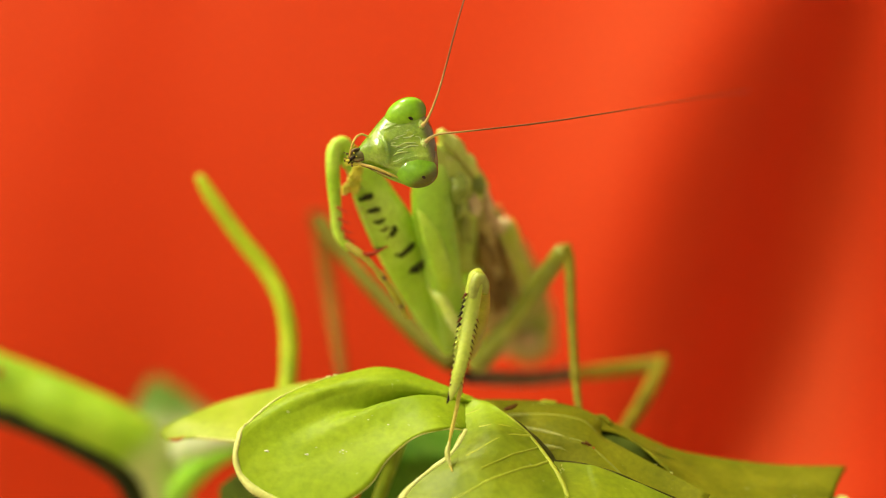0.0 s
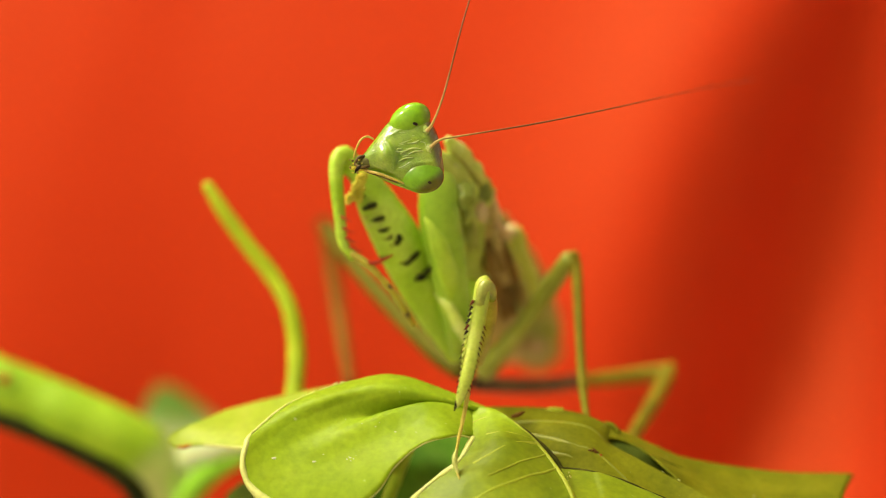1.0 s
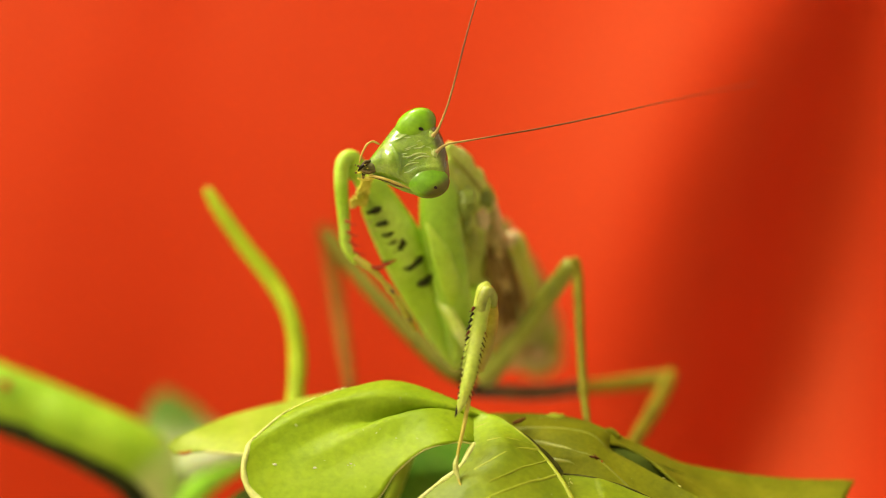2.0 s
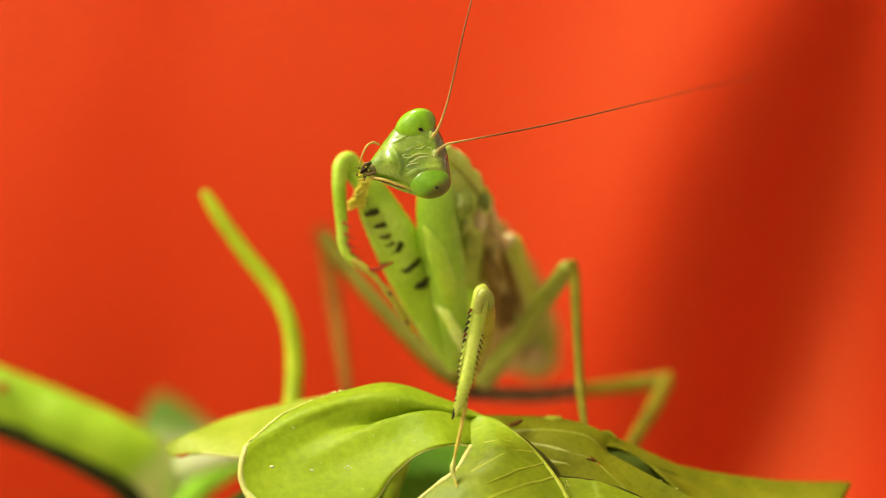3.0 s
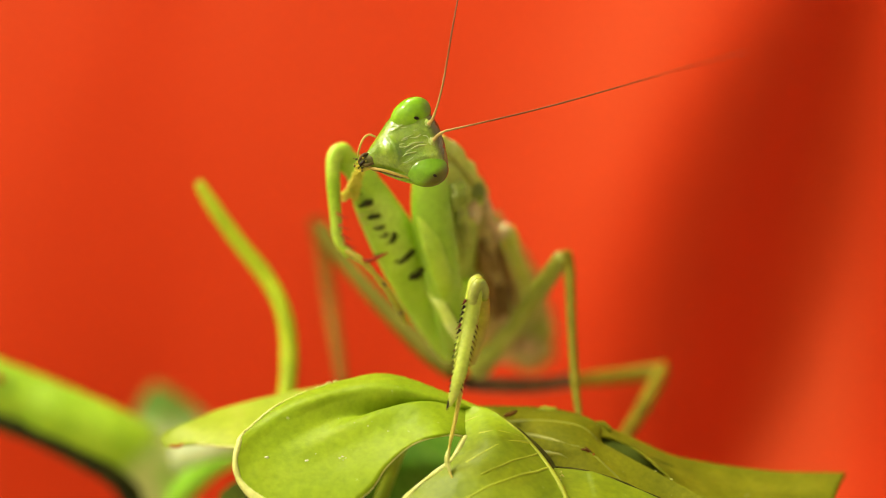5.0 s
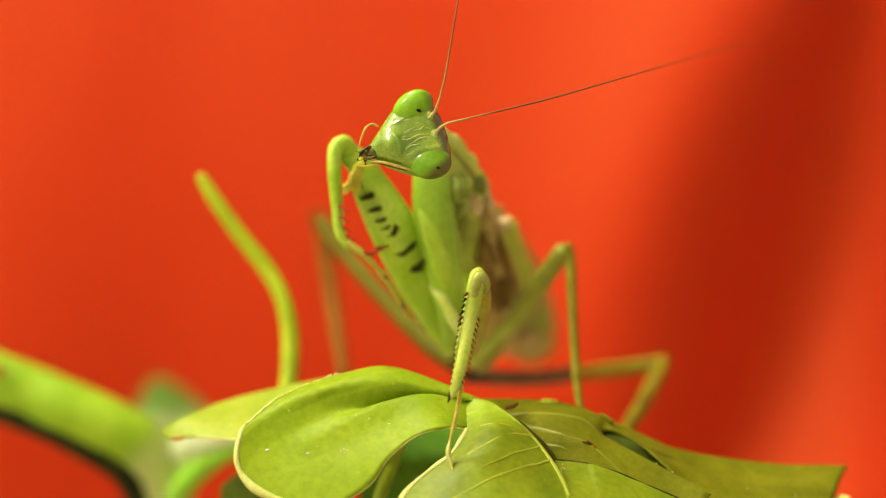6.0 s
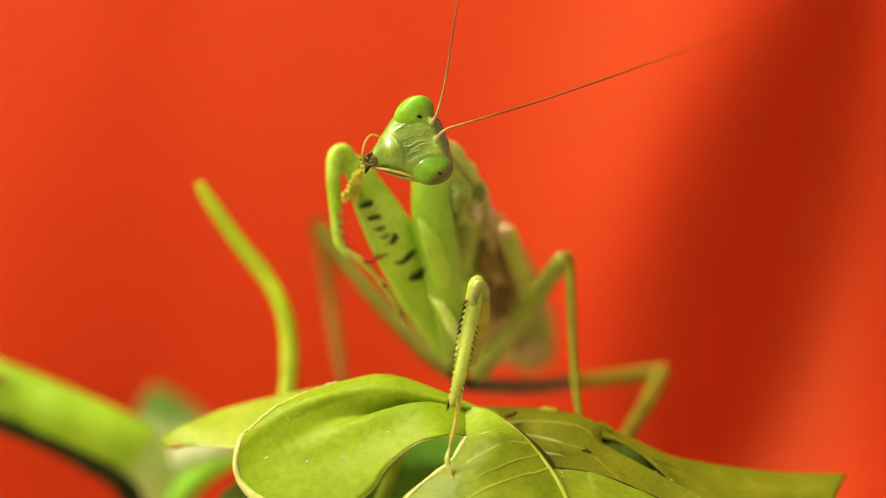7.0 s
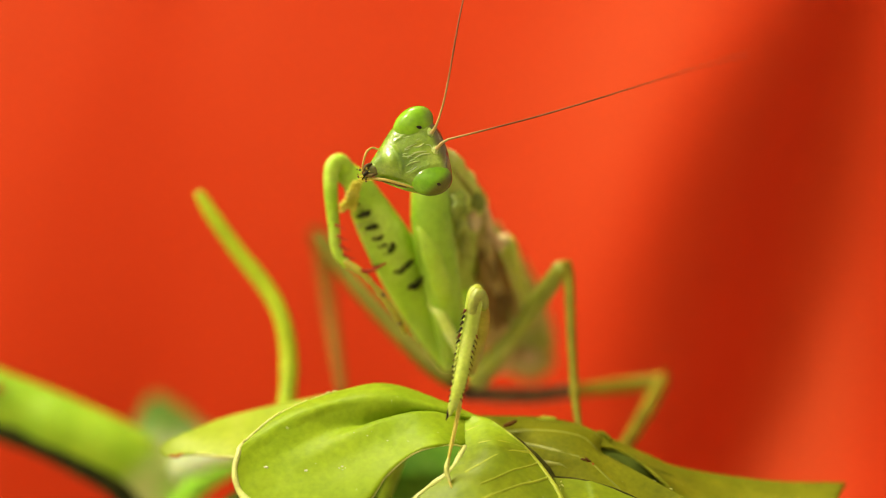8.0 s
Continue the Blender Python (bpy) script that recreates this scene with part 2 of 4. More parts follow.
def tube(points, n=24, ring=14, flat=1.0, bm=None, wobble=0.0, beads=0):
    """A round limb through (x, y, z, radius); flat: its depth as a share of its width."""
    bm = bm or bmesh.new()
    p = curve(points, n)
    rings = []
    side = None
    for i in range(n):
        tan = Vector(p[min(i + 1, n - 1), :3] - p[max(i - 1, 0), :3]).normalized()
        if side is None:
            side = tan.cross(Vector((0, 1, 0)))
            if side.length < 0.2:
                side = tan.cross(Vector((1, 0, 0)))
        side = (side - tan * side.dot(tan)).normalized()
        deep = tan.cross(side)
        r = max(p[i, 3], 0.01)
        if wobble:
            r *= 1 + wobble * noise.noise(Vector(p[i, :3]) * (0.9 if r < 1.5 else 0.16))
        if beads and i % 2:
            r *= 0.78
        rings.append([bm.verts.new(Vector(p[i, :3]) + side * (r * math.cos(a)) + deep * (r * flat * math.sin(a)))
                      for a in (2 * math.pi * j / ring for j in range(ring))])
    for a, b in zip(rings, rings[1:]):
        for j in range(ring):
            bm.faces.new((a[j], a[(j + 1) % ring], b[(j + 1) % ring], b[j]))
    for rg, s, e in ((rings[0], 0, 1), (rings[-1], -1, -2)):
        tan = Vector(p[s, :3] - p[e, :3]).normalized()
        tip = bm.verts.new(Vector(p[s, :3]) + tan * (max(p[s, 3], 0.01) * 0.6))
        mids = [bm.verts.new(v.co * 0.72 + Vector(p[s, :3]) * 0.28 + tan * (p[s, 3] * 0.45)) for v in rg]
        for j in range(ring):
            bm.faces.new((rg[j], rg[(j + 1) % ring], mids[(j + 1) % ring], mids[j]))
            bm.faces.new((mids[j], mids[(j + 1) % ring], tip))
    return bm


def ball(centre, radii, m=None, bm=None, seg=24, lump=0.0):
    bm = bm or bmesh.new()
    mat = Matrix.Translation(centre) @ (m or Matrix.Identity(4)) @ Matrix.Diagonal((*radii, 1))
    made = bmesh.ops.create_uvsphere(bm, u_segments=seg, v_segments=max(8, seg * 2 // 3), radius=1.0)["verts"]
    for v in made:
        if lump:
            v.co *= 1 + lump * noise.noise(v.co * 2.1 + Vector(centre))
        v.co = mat @ v.co
    return bm


def cone(base, tip, r, bm=None, ring=7):
    b, t = Vector(base), Vector(tip)
    mid = b.lerp(t, 0.5) + Vector((0, 0, -0.12 * (t - b).length))
    return tube([(*b, r), (*mid, r * 0.6), (*t, r * 0.08)], 6, ring, bm=bm)


def surface(net, nu, nv):
    """Points of a smooth sheet through a net of rows: array [nv][nu][3]."""
    across = np.array([curve(row, nu) for row in net])
    return np.stack([curve(across[:, i], nv) for i in range(nu)], axis=1)


def sheet(net, nu=44, nv=30, thick=0.22, bm=None, ripple=0.04, seed=0):
    """A leaf blade: two skins and an edge, slightly uneven."""
    bm = bm or bmesh.new()
    g = surface(net, nu, nv)
    du, dv = np.gradient(g, axis=1), np.gradient(g, axis=0)
    nrm = np.cross(du, dv)
    nrm /= np.linalg.norm(nrm, axis=2, keepdims=True) + 1e-9
    for j in range(nv):
        for i in range(nu):
            q = Vector(g[j, i])
            g[j, i] += nrm[j, i] * ripple * (noise.noise(q * 0.35 + Vector((seed, 0, 0))) + 0.4 * noise.noise(q * 1.3))
    skins = []
    for s in (0.5, -0.5):
        skins.append([[bm.verts.new(g[j, i] + nrm[j, i] * thick * s) for i in range(nu)] for j in range(nv)])
    a, b = skins
    for j in range(nv - 1):
        for i in range(nu - 1):
            bm.faces.new((a[j][i], a[j][i + 1], a[j + 1][i + 1], a[j + 1][i]))
            bm.faces.new((b[j][i], b[j + 1][i], b[j + 1][i + 1], b[j][i + 1]))
    edge = [(0, i) for i in range(nu)] + [(j, nu - 1) for j in range(1, nv)]
    edge += [(nv - 1, i) for i in range(nu - 2, -1, -1)] + [(j, 0) for j in range(nv - 2, 0, -1)]
    for (j, i), (l, k) in zip(edge, edge[1:] + edge[:1]):
        bm.faces.new((a[j][i], b[j][i], b[l][k], a[l][k]))
    return bm


def thing(name, at, label, category, group="", kind=""):
    """An Empty at a point given in millimetres about ORIGIN."""
    ob = new(name)
    ob.empty_display_size = 0.01
    ob.location = ORIGIN + Vector(at) / 1000
    ob["_o"] = list(at)
    return tagged(ob, label, category, group, kind)


def part(name, bm, material, parent, label="", origin=None, local=False):
    """One mesh under a thing or a part. Its points are in millimetres about ORIGIN, or, if local, about its own origin."""
    if isinstance(material, (list, tuple)):
        mats = material
    else:
        mats = [material]
    base = Vector(parent["_o"]) if "_o" in parent else Vector((0, 0, 0))
    o = Vector(origin) if origin is not None else base
    bmesh.ops.recalc_face_normals(bm, faces=bm.faces)
    for v in bm.verts:
        v.co = (v.co if local else v.co - o) / 1000
    me = bpy.data.meshes.new(name)
    bm.to_mesh(me)
    bm.free()
    for m in mats:
        me.materials.append(m)
    for f in me.polygons:
        f.use_smooth = True
    ob = new(name, me)
    ob.parent = parent
    ob.location = Vector((0, 0, 0)) if local else (o - base) / 1000
    ob["_o"] = list(o) if not local else [0, 0, 0]
    return tagged(ob, label) if label else ob


# ---- the room ----
def box_structure(name, lo, hi, material, label, category):
    bm = bmesh.new()
    bmesh.ops.create_cube(bm, size=1)
    for v in bm.verts:
        v.co = Vector([(a + b) / 2 + c * (b - a) for a, b, c in zip(lo, hi, v.co)])
    bmesh.ops.bevel(bm, geom=bm.edges[:], offset=0.002, segments=2, affect="EDGES")
    me = bpy.data.meshes.new(name)
    bm.to_mesh(me)
    bm.free()
    me.materials.append(material)
    return tagged(new(name, me), label, category, kind="structure")


# Unseen floor, ceiling and walls, added to close the place and bounce light.
box_structure("floor", (-1.5, -1.7, -0.05), (1.5, 1.3, 0.0), BOARDS, "brown wooden floor of the room", "floor")
box_structure("ceiling", (-1.6, -1.8, 2.4), (1.6, 1.4, 2.5), PAINT, "plain off-white painted ceiling", "ceiling")
box_structure("wall_north", (-1.5, 1.3, 0.0), (1.5, 1.4, 2.4), PAINT, "plain off-white painted wall", "wall")
box_structure("wall_south", (-1.5, -1.8, 0.0), (1.5, -1.7, 2.4), PAINT, "plain off-white painted wall", "wall")
box_structure("wall_west", (-1.6, -1.8, 0.0), (-1.5, 1.4, 2.4), PAINT, "plain off-white painted wall", "wall")
box_structure("wall_east", (1.5, -1.8, 0.0), (1.6, 1.4, 2.4), PAINT, "plain off-white painted wall", "wall")


# Unseen table added under the plant; its tone sets the bounce from below.
def table():
    top = bpy.data.objects.new("table", None)
    scene.collection.objects.link(top)
    top.location = (0, 0.05, 0)
    tagged(top, "brown wooden table with four square legs", "table")

    def board(name, lo, hi):
        bm = bmesh.new()
        bmesh.ops.create_cube(bm, size=1)
        for v in bm.verts:
            v.co = Vector([(a + b) / 2 + c * (b - a) for a, b, c in zip(lo, hi, v.co)])
        bmesh.ops.bevel(bm, geom=bm.edges[:], offset=0.004, segments=3, affect="EDGES")
        me = bpy.data.meshes.new(name)
        bm.to_mesh(me)
        bm.free()
        me.materials.append(TABLE)
        ob = new(name, me)
        ob.parent = top

    board("tabletop", (-0.6, -0.5, 0.715), (0.6, 0.5, 0.75))
    for x in (-0.54, 0.54):
        for y in (-0.44, 0.44):
            board("leg", (x - 0.03, y - 0.03, 0.0), (x + 0.03, y + 0.03, 0.715))


table()


def red_cloth():
    """A red cloth hung in broad leaning folds behind the plant."""
    bm = bmesh.new()
    nx, nz = 260, 60
    w, h = 0.9, 0.62

    def depth(x, z):
        d = 0.0
        for c0, c1, c2, half, pinch, rise in CLOTH_FLANKS:
            wide = max(0.006, half - pinch * z * z)
            u = max(-1.0, min(1.0, (x - c0 - c1 * z - c2 * z * z) / wide))
            d += rise * wide * (u + math.sin(math.pi * u) / math.pi)
        d -= (0.005 + 0.005 * max(0.0, min(1.0, -x / 0.06))) * math.log(math.cosh(z / 0.05))
        s = x - 0.25 * z
        far = max(0.0, abs(x) - 0.13)
        d += 0.014 * min(1.0, far / 0.05) * math.sin(s * 62 + 3 * noise.noise(Vector((x * 3, z * 2, 0))))
        return d + 0.0022 * noise.noise(Vector((s * 16, z * 5, 1.0))) + 0.0004 * noise.noise(Vector((s * 60, z * 14, 4.0)))

    grid = [[bm.verts.new((w * (i / nx - 0.5), depth(w * (i / nx - 0.5), h * j / nz - 0.15), h * j / nz)) for i in range(nx + 1)] for j in range(nz + 1)]
    for j in range(nz):
        for i in range(nx):
            bm.faces.new((grid[j][i], grid[j][i + 1], grid[j + 1][i + 1], grid[j + 1][i]))
    me = bpy.data.meshes.new("cloth_backdrop")
    bm.to_mesh(me)
    bm.free()
    me.materials.append(CLOTH)
    for f in me.polygons:
        f.use_smooth = True
    ob = new("cloth_backdrop", me)
    ob.location = (0, 0.30, 0.75)
    so = ob.modifiers.new("thickness", "SOLIDIFY")
    so.thickness, so.offset = 0.0012, 1.0
    return tagged(ob, "orange-red cloth hanging in broad soft folds behind the plant", "cloth", kind="structure")


# flanks of the folds: centre, its lean and bow up the cloth, half width, narrowing, slope
CLOTH_FLANKS = [
    (0.024, 0.40, 0.0, 0.026, 0.0, -0.135),
    (0.0620, 0.29, 0.0, 0.033, 7.0, 0.57),
    (0.081, 0.22, 0.0, 0.014, 0.0, -0.34),
    (0.111, 0.22, 0.0, 0.012, 0.0, 0.26),
    (-0.066, 0.0, 0.0, 0.040, 0.0, 0.09),
    (-0.045, 0.15, 0.0, 0.016, 0.0, -0.04),
    (-0.010, 0.2, 0.0, 0.020, 0.0, 0.03),
]
red_cloth()


# ---- the plant ----
FRONT_CREST = [
    [(4.47, 5, -14.49), (-0.89, 6, -12.68), (-4.87, 6, -11.65), (-9.02, 4.6, -12.41), (-12.81, 2, -13.95), (-15.29, -1, -15.88)],
    [(4.07, 3.4, -14.19), (-1.02, 3.6, -12.03), (-4.71, 3.2, -11.08), (-8.91, 2.2, -11.85), (-12.91, 0, -13.41), (-15.52, -2.6, -15.48)],
    [(3.86, 2.2, -14.11), (-1.01, 1.2, -12.44), (-4.65, 0.7, -11.68), (-8.91, 0, -12.41), (-13, -1.4, -14.04), (-15.91, -3.4, -16.31)],
    [(3.77, 2.2, -14.01), (-1.09, 0.7, -12.91), (-4.55, 0.1, -12.6), (-8.71, -0.3, -13.34), (-12.87, -2, -15.17), (-16.13, -4, -17.42)],
]
FRONT_FACE = [
    [(3.68, 2.6, -14.09), (-1.01, 1.4, -13.55), (-4.38, 0.6, -14.09), (-8.16, -0.6, -14.46), (-12.56, -2.6, -16.29), (-15.96, -4.4, -18.45)],
    [(4.07, 3.4, -14.37), (-0.73, 0.6, -13.22), (-4.18, -0.3, -13.66), (-7.75, -1.8, -15.18), (-12.07, -3.4, -17.38), (-15.44, -4.8, -19.39)],
    [(3.96, 2.6, -15.05), (-0.27, -0.6, -14.09), (-3.79, -1.6, -15.11), (-7.25, -3, -16.79), (-11.07, -4.4, -18.72), (-13.89, -5.4, -20.53)],
    [(3.01, 0.6, -16), (0.72, -2.4, -15.59), (-1.88, -3.2, -16.15), (-4.09, -4.4, -17.83), (-5.7, -5.6, -19.93), (-9.41, -6.6, -22.16)],
]
FRONT_LOBE = FRONT_CREST + FRONT_FACE
CENTRE_LOBE = [
    [(0.74, 3, -13.88), (2.66, 1.9, -13.63), (3.84, 1.4, -13.82)],
    [(1.73, 0.75, -14.78), (3.37, 0.6, -14.27), (4.91, 0.2, -14.38)],
    [(2.08, -1.2, -15.86), (4.14, -1.8, -15.41), (6.69, -1.2, -15.77)],
    [(0.71, -3.6, -17.72), (4.54, -4, -16.98), (8.44, -2.6, -17.81)],
    [(-2.04, -5.4, -19.69), (3.35, -6.2, -19.34), (9.77, -4.6, -20.03)],
    [(-4.1, -8, -22.22), (2.87, -9, -22.11), (10.36, -7, -22.34)],
]
SIDE_BLADE = [
    [(3.45, 5, -15.05), (4.83, 4.4, -15.65), (6.05, 3.4, -16.59), (7.09, 2.6, -17.63), (7.85, 2, -18.41), (10.17, -2, -22.46)],
    [(3.37, 6, -14.46), (6.77, 4.2, -14.99), (8.81, 3, -15.82), (10.36, 1.8, -16.83), (11.91, 0.8, -17.93), (15.97, -2.6, -22.84)],
    [(3.19, 6.4, -14.12), (7.99, 5.6, -14.43), (11.05, 4.4, -15.19), (12.28, 3.2, -16.35), (13.59, 2, -17.67), (20.02, -1.6, -22.95)],
    [(3.02, 7.6, -14.01), (8.98, 7, -14.16), (12.92, 6, -15.21), (13.38, 4.4, -16.86), (15.58, 2.8, -17.97), (21.66, -0.6, -21.03)],
]
TIP_BLADE = [
    [(12.66, 6.4, -15.15), (14.93, 8, -16.16), (17.38, 9, -17.33), (20.56, 10, -18.56), (27.61, 11, -19.7), (34.62, 12, -20.03)],
    [(12.89, 5.6, -15.7), (14.83, 6.6, -16.48), (17.02, 7, -17.59), (19.8, 7, -19.05), (26.27, 8, -20.98), (33.52, 9, -20.94)],
    [(13.14, 5, -16.26), (14.75, 5.4, -16.66), (16.64, 4.6, -17.71), (18.25, 2.8, -19.08), (21.35, 1.6, -21.72), (31.95, 5, -23.48)],
]
UNDER_LOBE = [
    [(9.15, -0.6, -18.45), (11.4, -0.9, -18.64), (13.83, -1.2, -19.25), (24.6, -1.8, -23.74)],
    [(9.51, -2.6, -19.34), (11.65, -2.8, -19.68), (13.97, -3, -20.37), (24.45, -3, -25.48)],
    [(9.92, -7, -21.46), (12.11, -7, -21.9), (14.38, -6, -22.45), (24.08, -6, -27.3)],
]
REAR_LOBE = [
    [(-5.01, 12, -11.99), (-9.39, 13, -12.53), (-14.78, 14, -13.66), (-18.58, 13, -14.56), (-21.28, 11, -15.58), (-23.23, 10, -16.36)],
    [(-4.96, 10, -13.31), (-9.27, 10.4, -14.19), (-14.54, 10.6, -15.26), (-18.32, 10, -15.79), (-20.92, 9.8, -16.3), (-23.54, 9.8, -16.97)],
    [(-4.89, 7, -15.47), (-9.11, 6.6, -16.38), (-14.27, 6.6, -17.41), (-17.12, 7, -17.35), (-20.31, 8.4, -17.19), (-23.02, 9.4, -17.6)],
]


def rim_of(rows, r, n=60):
    """A thick pale margin along a line of net points."""
    return tube([(*q, r) for q in rows], n, 8)


def on(net, path, lift=-0.10, r0=0.31, r1=0.25, n=26):
    """A vein that follows a sheet along (u, v) points."""
    g = surface(net, 161, 161)
    pts = []
    for k, (u, v) in enumerate(curve(path, 10)):
        q = g[int(round(np.clip(v, 0, 1) * 160)), int(round(np.clip(u, 0, 1) * 160))]
        pts.append((q[0], q[1] - lift, q[2] + lift, r0 + (r1 - r0) * k / 9))
    return tube(pts, n, 8)


def plant():
    base = (-22.07, 14, -19.88)
    plant = thing("plant", base, "yellow-green lobed plant with thick stem on the table", "plant")
    # the big leaf
    leaf = part("leaf", sheet(FRONT_LOBE, 100, 76, ripple=0.07), LEAF, plant, "glossy yellow-green curled leaf lobe with pale margin")
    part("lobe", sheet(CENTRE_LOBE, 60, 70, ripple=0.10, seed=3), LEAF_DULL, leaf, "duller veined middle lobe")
    part("margin", tube([(*q, 0.16 + 0.022 * k) for k, q in enumerate(FRONT_LOBE[1][3:] + [r[-1] for r in FRONT_LOBE[2:]])], 120, 10, wobble=0.35), RIM, leaf)
    part("margin", rim_of(FRONT_LOBE[-1][5:0:-1] + [CENTRE_LOBE[2][0]], 0.075), RIM, leaf)
    part("margin", tube([(*r[0], 0.24) for r in CENTRE_LOBE[2:]], 70, 8, wobble=0.6), RIM, leaf, "frayed whitish margin")
    part("midrib", tube([(*r[-1], w) for r, w in zip(CENTRE_LOBE, (.06, .10, .15, .20, .22, .22))], 40, 10), VEIN, leaf)
    for path, r in (([(0.28, 0.40), (0.6, 0.395), (0.85, 0.405), (0.99, 0.43)], .09), ([(0.99, 0.455), (0.75, 0.475), (0.5, 0.53), (0.22, 0.63)], .13),
                    ([(0.98, 0.64), (0.65, 0.75), (0.3, 0.92)], .10), ([(0.98, 0.21), (0.7, 0.20), (0.35, 0.21), (0.08, 0.22)], .09), ([(0.98, 0.54), (0.7, 0.62), (0.45, 0.73)], .06)):
        part("vein", on(CENTRE_LOBE, path, 0.09 - 0.7 * r, 1.35 * r, 1.1 * r), VEIN, leaf)
    for path in ([(0.05, 0.75), (0.3, 0.72), (0.6, 0.7), (0.85, 0.62)], [(0.1, 0.86), (0.35, 0.85), (0.65, 0.87)]):
        part("vein", on(FRONT_LOBE, path, 0.0, 0.12, 0.04), LEAF, leaf)
    rng = random.Random(11)
    g = surface(FRONT_LOBE, 161, 161)
    for v, u, size in ((.619, .869, .16), (.812, .738, .10), (.875, .638, .09), (.888, .638, .07), (.881, .656, .06), (.581, .606, .07), (.788, .494, .08),
                       (.869, .431, .07), (.719, .556, .04), (.794, .706, .04), (.883, .62, .05), (.893, .65, .05), (.80, .50, .05), (.775, .48, .05)):
        q = g[int(v * 160), int(u * 160)]
        part("speck", ball((q[0], q[1] - .08, q[2] + .08), (size * rng.uniform(.9, 1.6), size * .5, size * rng.uniform(.5, .8)), seg=8, lump=.8), DUST, leaf, "pale dust speck")
    bm = bmesh.new()
    for q in curve([FRONT_LOBE[1][2], FRONT_LOBE[1][3], FRONT_LOBE[1][4], FRONT_LOBE[1][5]], 120)[34:]:
        r = rng.uniform(.05, .11)
        ball((q[0] + rng.uniform(-.04, .04), q[1] - .12, q[2] + rng.uniform(0, .16)), (r, r, r * 1.5), bm=bm, seg=6)
    part("margin_hairs", bm, RIM, leaf, "fine pale teeth along the margin")
    bm = bmesh.new()
    for q in curve([r[0] for r in CENTRE_LOBE[2:5]], 110):
        r = rng.uniform(.025, .07)
        ball((q[0] + rng.uniform(-.14, .02), q[1] - .08, q[2] + rng.uniform(-.05, .14)), (r, r * .7, r), bm=bm, seg=6, lump=.6)
    part("margin_hairs", bm, RIM, leaf, "fine pale fuzz along the margin")
    # its other half
    bm = sheet(SIDE_BLADE, 60, 40, seed=5)
    sheet(TIP_BLADE, 70, 24, bm=bm, seed=6)
    under = sheet(UNDER_LOBE, 30, 20, seed=7)
    half = part("leaf", bm, LEAF_OLD, plant, "olive-green slotted leaf half with pale veins")
    for path in ([(0.25, 0.05), (0.5, 0.3), (0.8, 0.45), (0.97, 0.5)], [(0.5, 0.05), (0.7, 0.2), (0.95, 0.3)],
                 [(0.1, 0.1), (0.3, 0.5), (0.6, 0.8)]):
        part("vein", on(SIDE_BLADE, path), VEIN_OLD, half)
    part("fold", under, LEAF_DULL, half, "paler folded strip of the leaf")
    part("margin", tube([(*q, 0.09) for q in SIDE_BLADE[3][3:]], 30, 8), LEAF_OLD, half)
    part("margin", tube([(*q, 0.09) for q in TIP_BLADE[2][:4]], 30, 8), LEAF_OLD, half)
    # Dark strips where lobes overlap: the shade in the creases, laid on as shape.
    part("crease_shade", tube([(4.39, 1.4, -14.6, 0.14), (6.67, 0.9, -15.84, 0.27), (8.73, 0, -17.95, 0.36), (9.76, -1.2, -19.38, 0.36), (10.41, -2.6, -20.82, 0.31)], 30, 8, wobble=0.4), CREASE_SHADE, half, "dark strip standing for shade in the crease by the midrib")
    part("crease_shade", tube([(9.07, -0.4, -18.28, 0.12), (11.32, -0.8, -18.56, 0.14), (13.74, -1.1, -19.17, 0.14), (16.52, -1.4, -20.27, 0.09), (24.58, -1.9, -23.64, 0.09)], 30, 8, wobble=0.4), CREASE_SHADE, half, "dark strip standing for shade in the gap between lobes")
    part("scar", ball((11.91, 1.55, -17.13), (0.42, 0.32, 0.19), pose(0, 0, 0, 0, 20, 0), lump=0.7), SCAR, half, "small dark brown scar")
    part("scar", ball((12.4, 1.4, -17.44), (0.17, 0.25, 0.14), lump=0.9), SCAR_RED, half, "small orange brown scar")
    part("callus", ball((8.82, 6.6, -14.18), (0.8, 0.4, 0.26), lump=0.6), VEIN, half, "pale yellow callus on the leaf edge")
    part("callus", ball((18.68, 1.5, -19.51), (0.16, 0.1, 0.09), lump=0.9), RIM, half, "pale fleck on the leaf edge")
    part("callus", ball((17.48, 2.4, -18.9), (0.18, 0.1, 0.05), lump=0.9), RIM, half, "pale fleck on the leaf edge")
    part("scar", tube([(5.3, 3.4, -14.46, 0.10), (5.82, 3.4, -14.3, 0.20), (6.3, 3.6, -14.08, 0.10)], 12, 8, wobble=0.4), SCAR, half, "small dark brown scar")
    part("scar", tube([(12.9, 6.8, -15.36, 0.19), (13.6, 6.8, -15.46, 0.28), (14.2, 6.4, -15.85, 0.19)], 12, 8, wobble=0.4), LEAF_OLD, half, "small curled flap")
    rng = random.Random(31)
    for k in range(12):
        q = (9.7, -2.5, -19.17)
        r = rng.uniform(.025, .06)
        part("speck", ball((q[0] + rng.uniform(-.15, .15), q[1] - rng.uniform(-.1, .1), q[2] + rng.uniform(-.7, .7)), (r, r, r), seg=8, lump=.7), RIM, half, "pale fuzz in the fold")
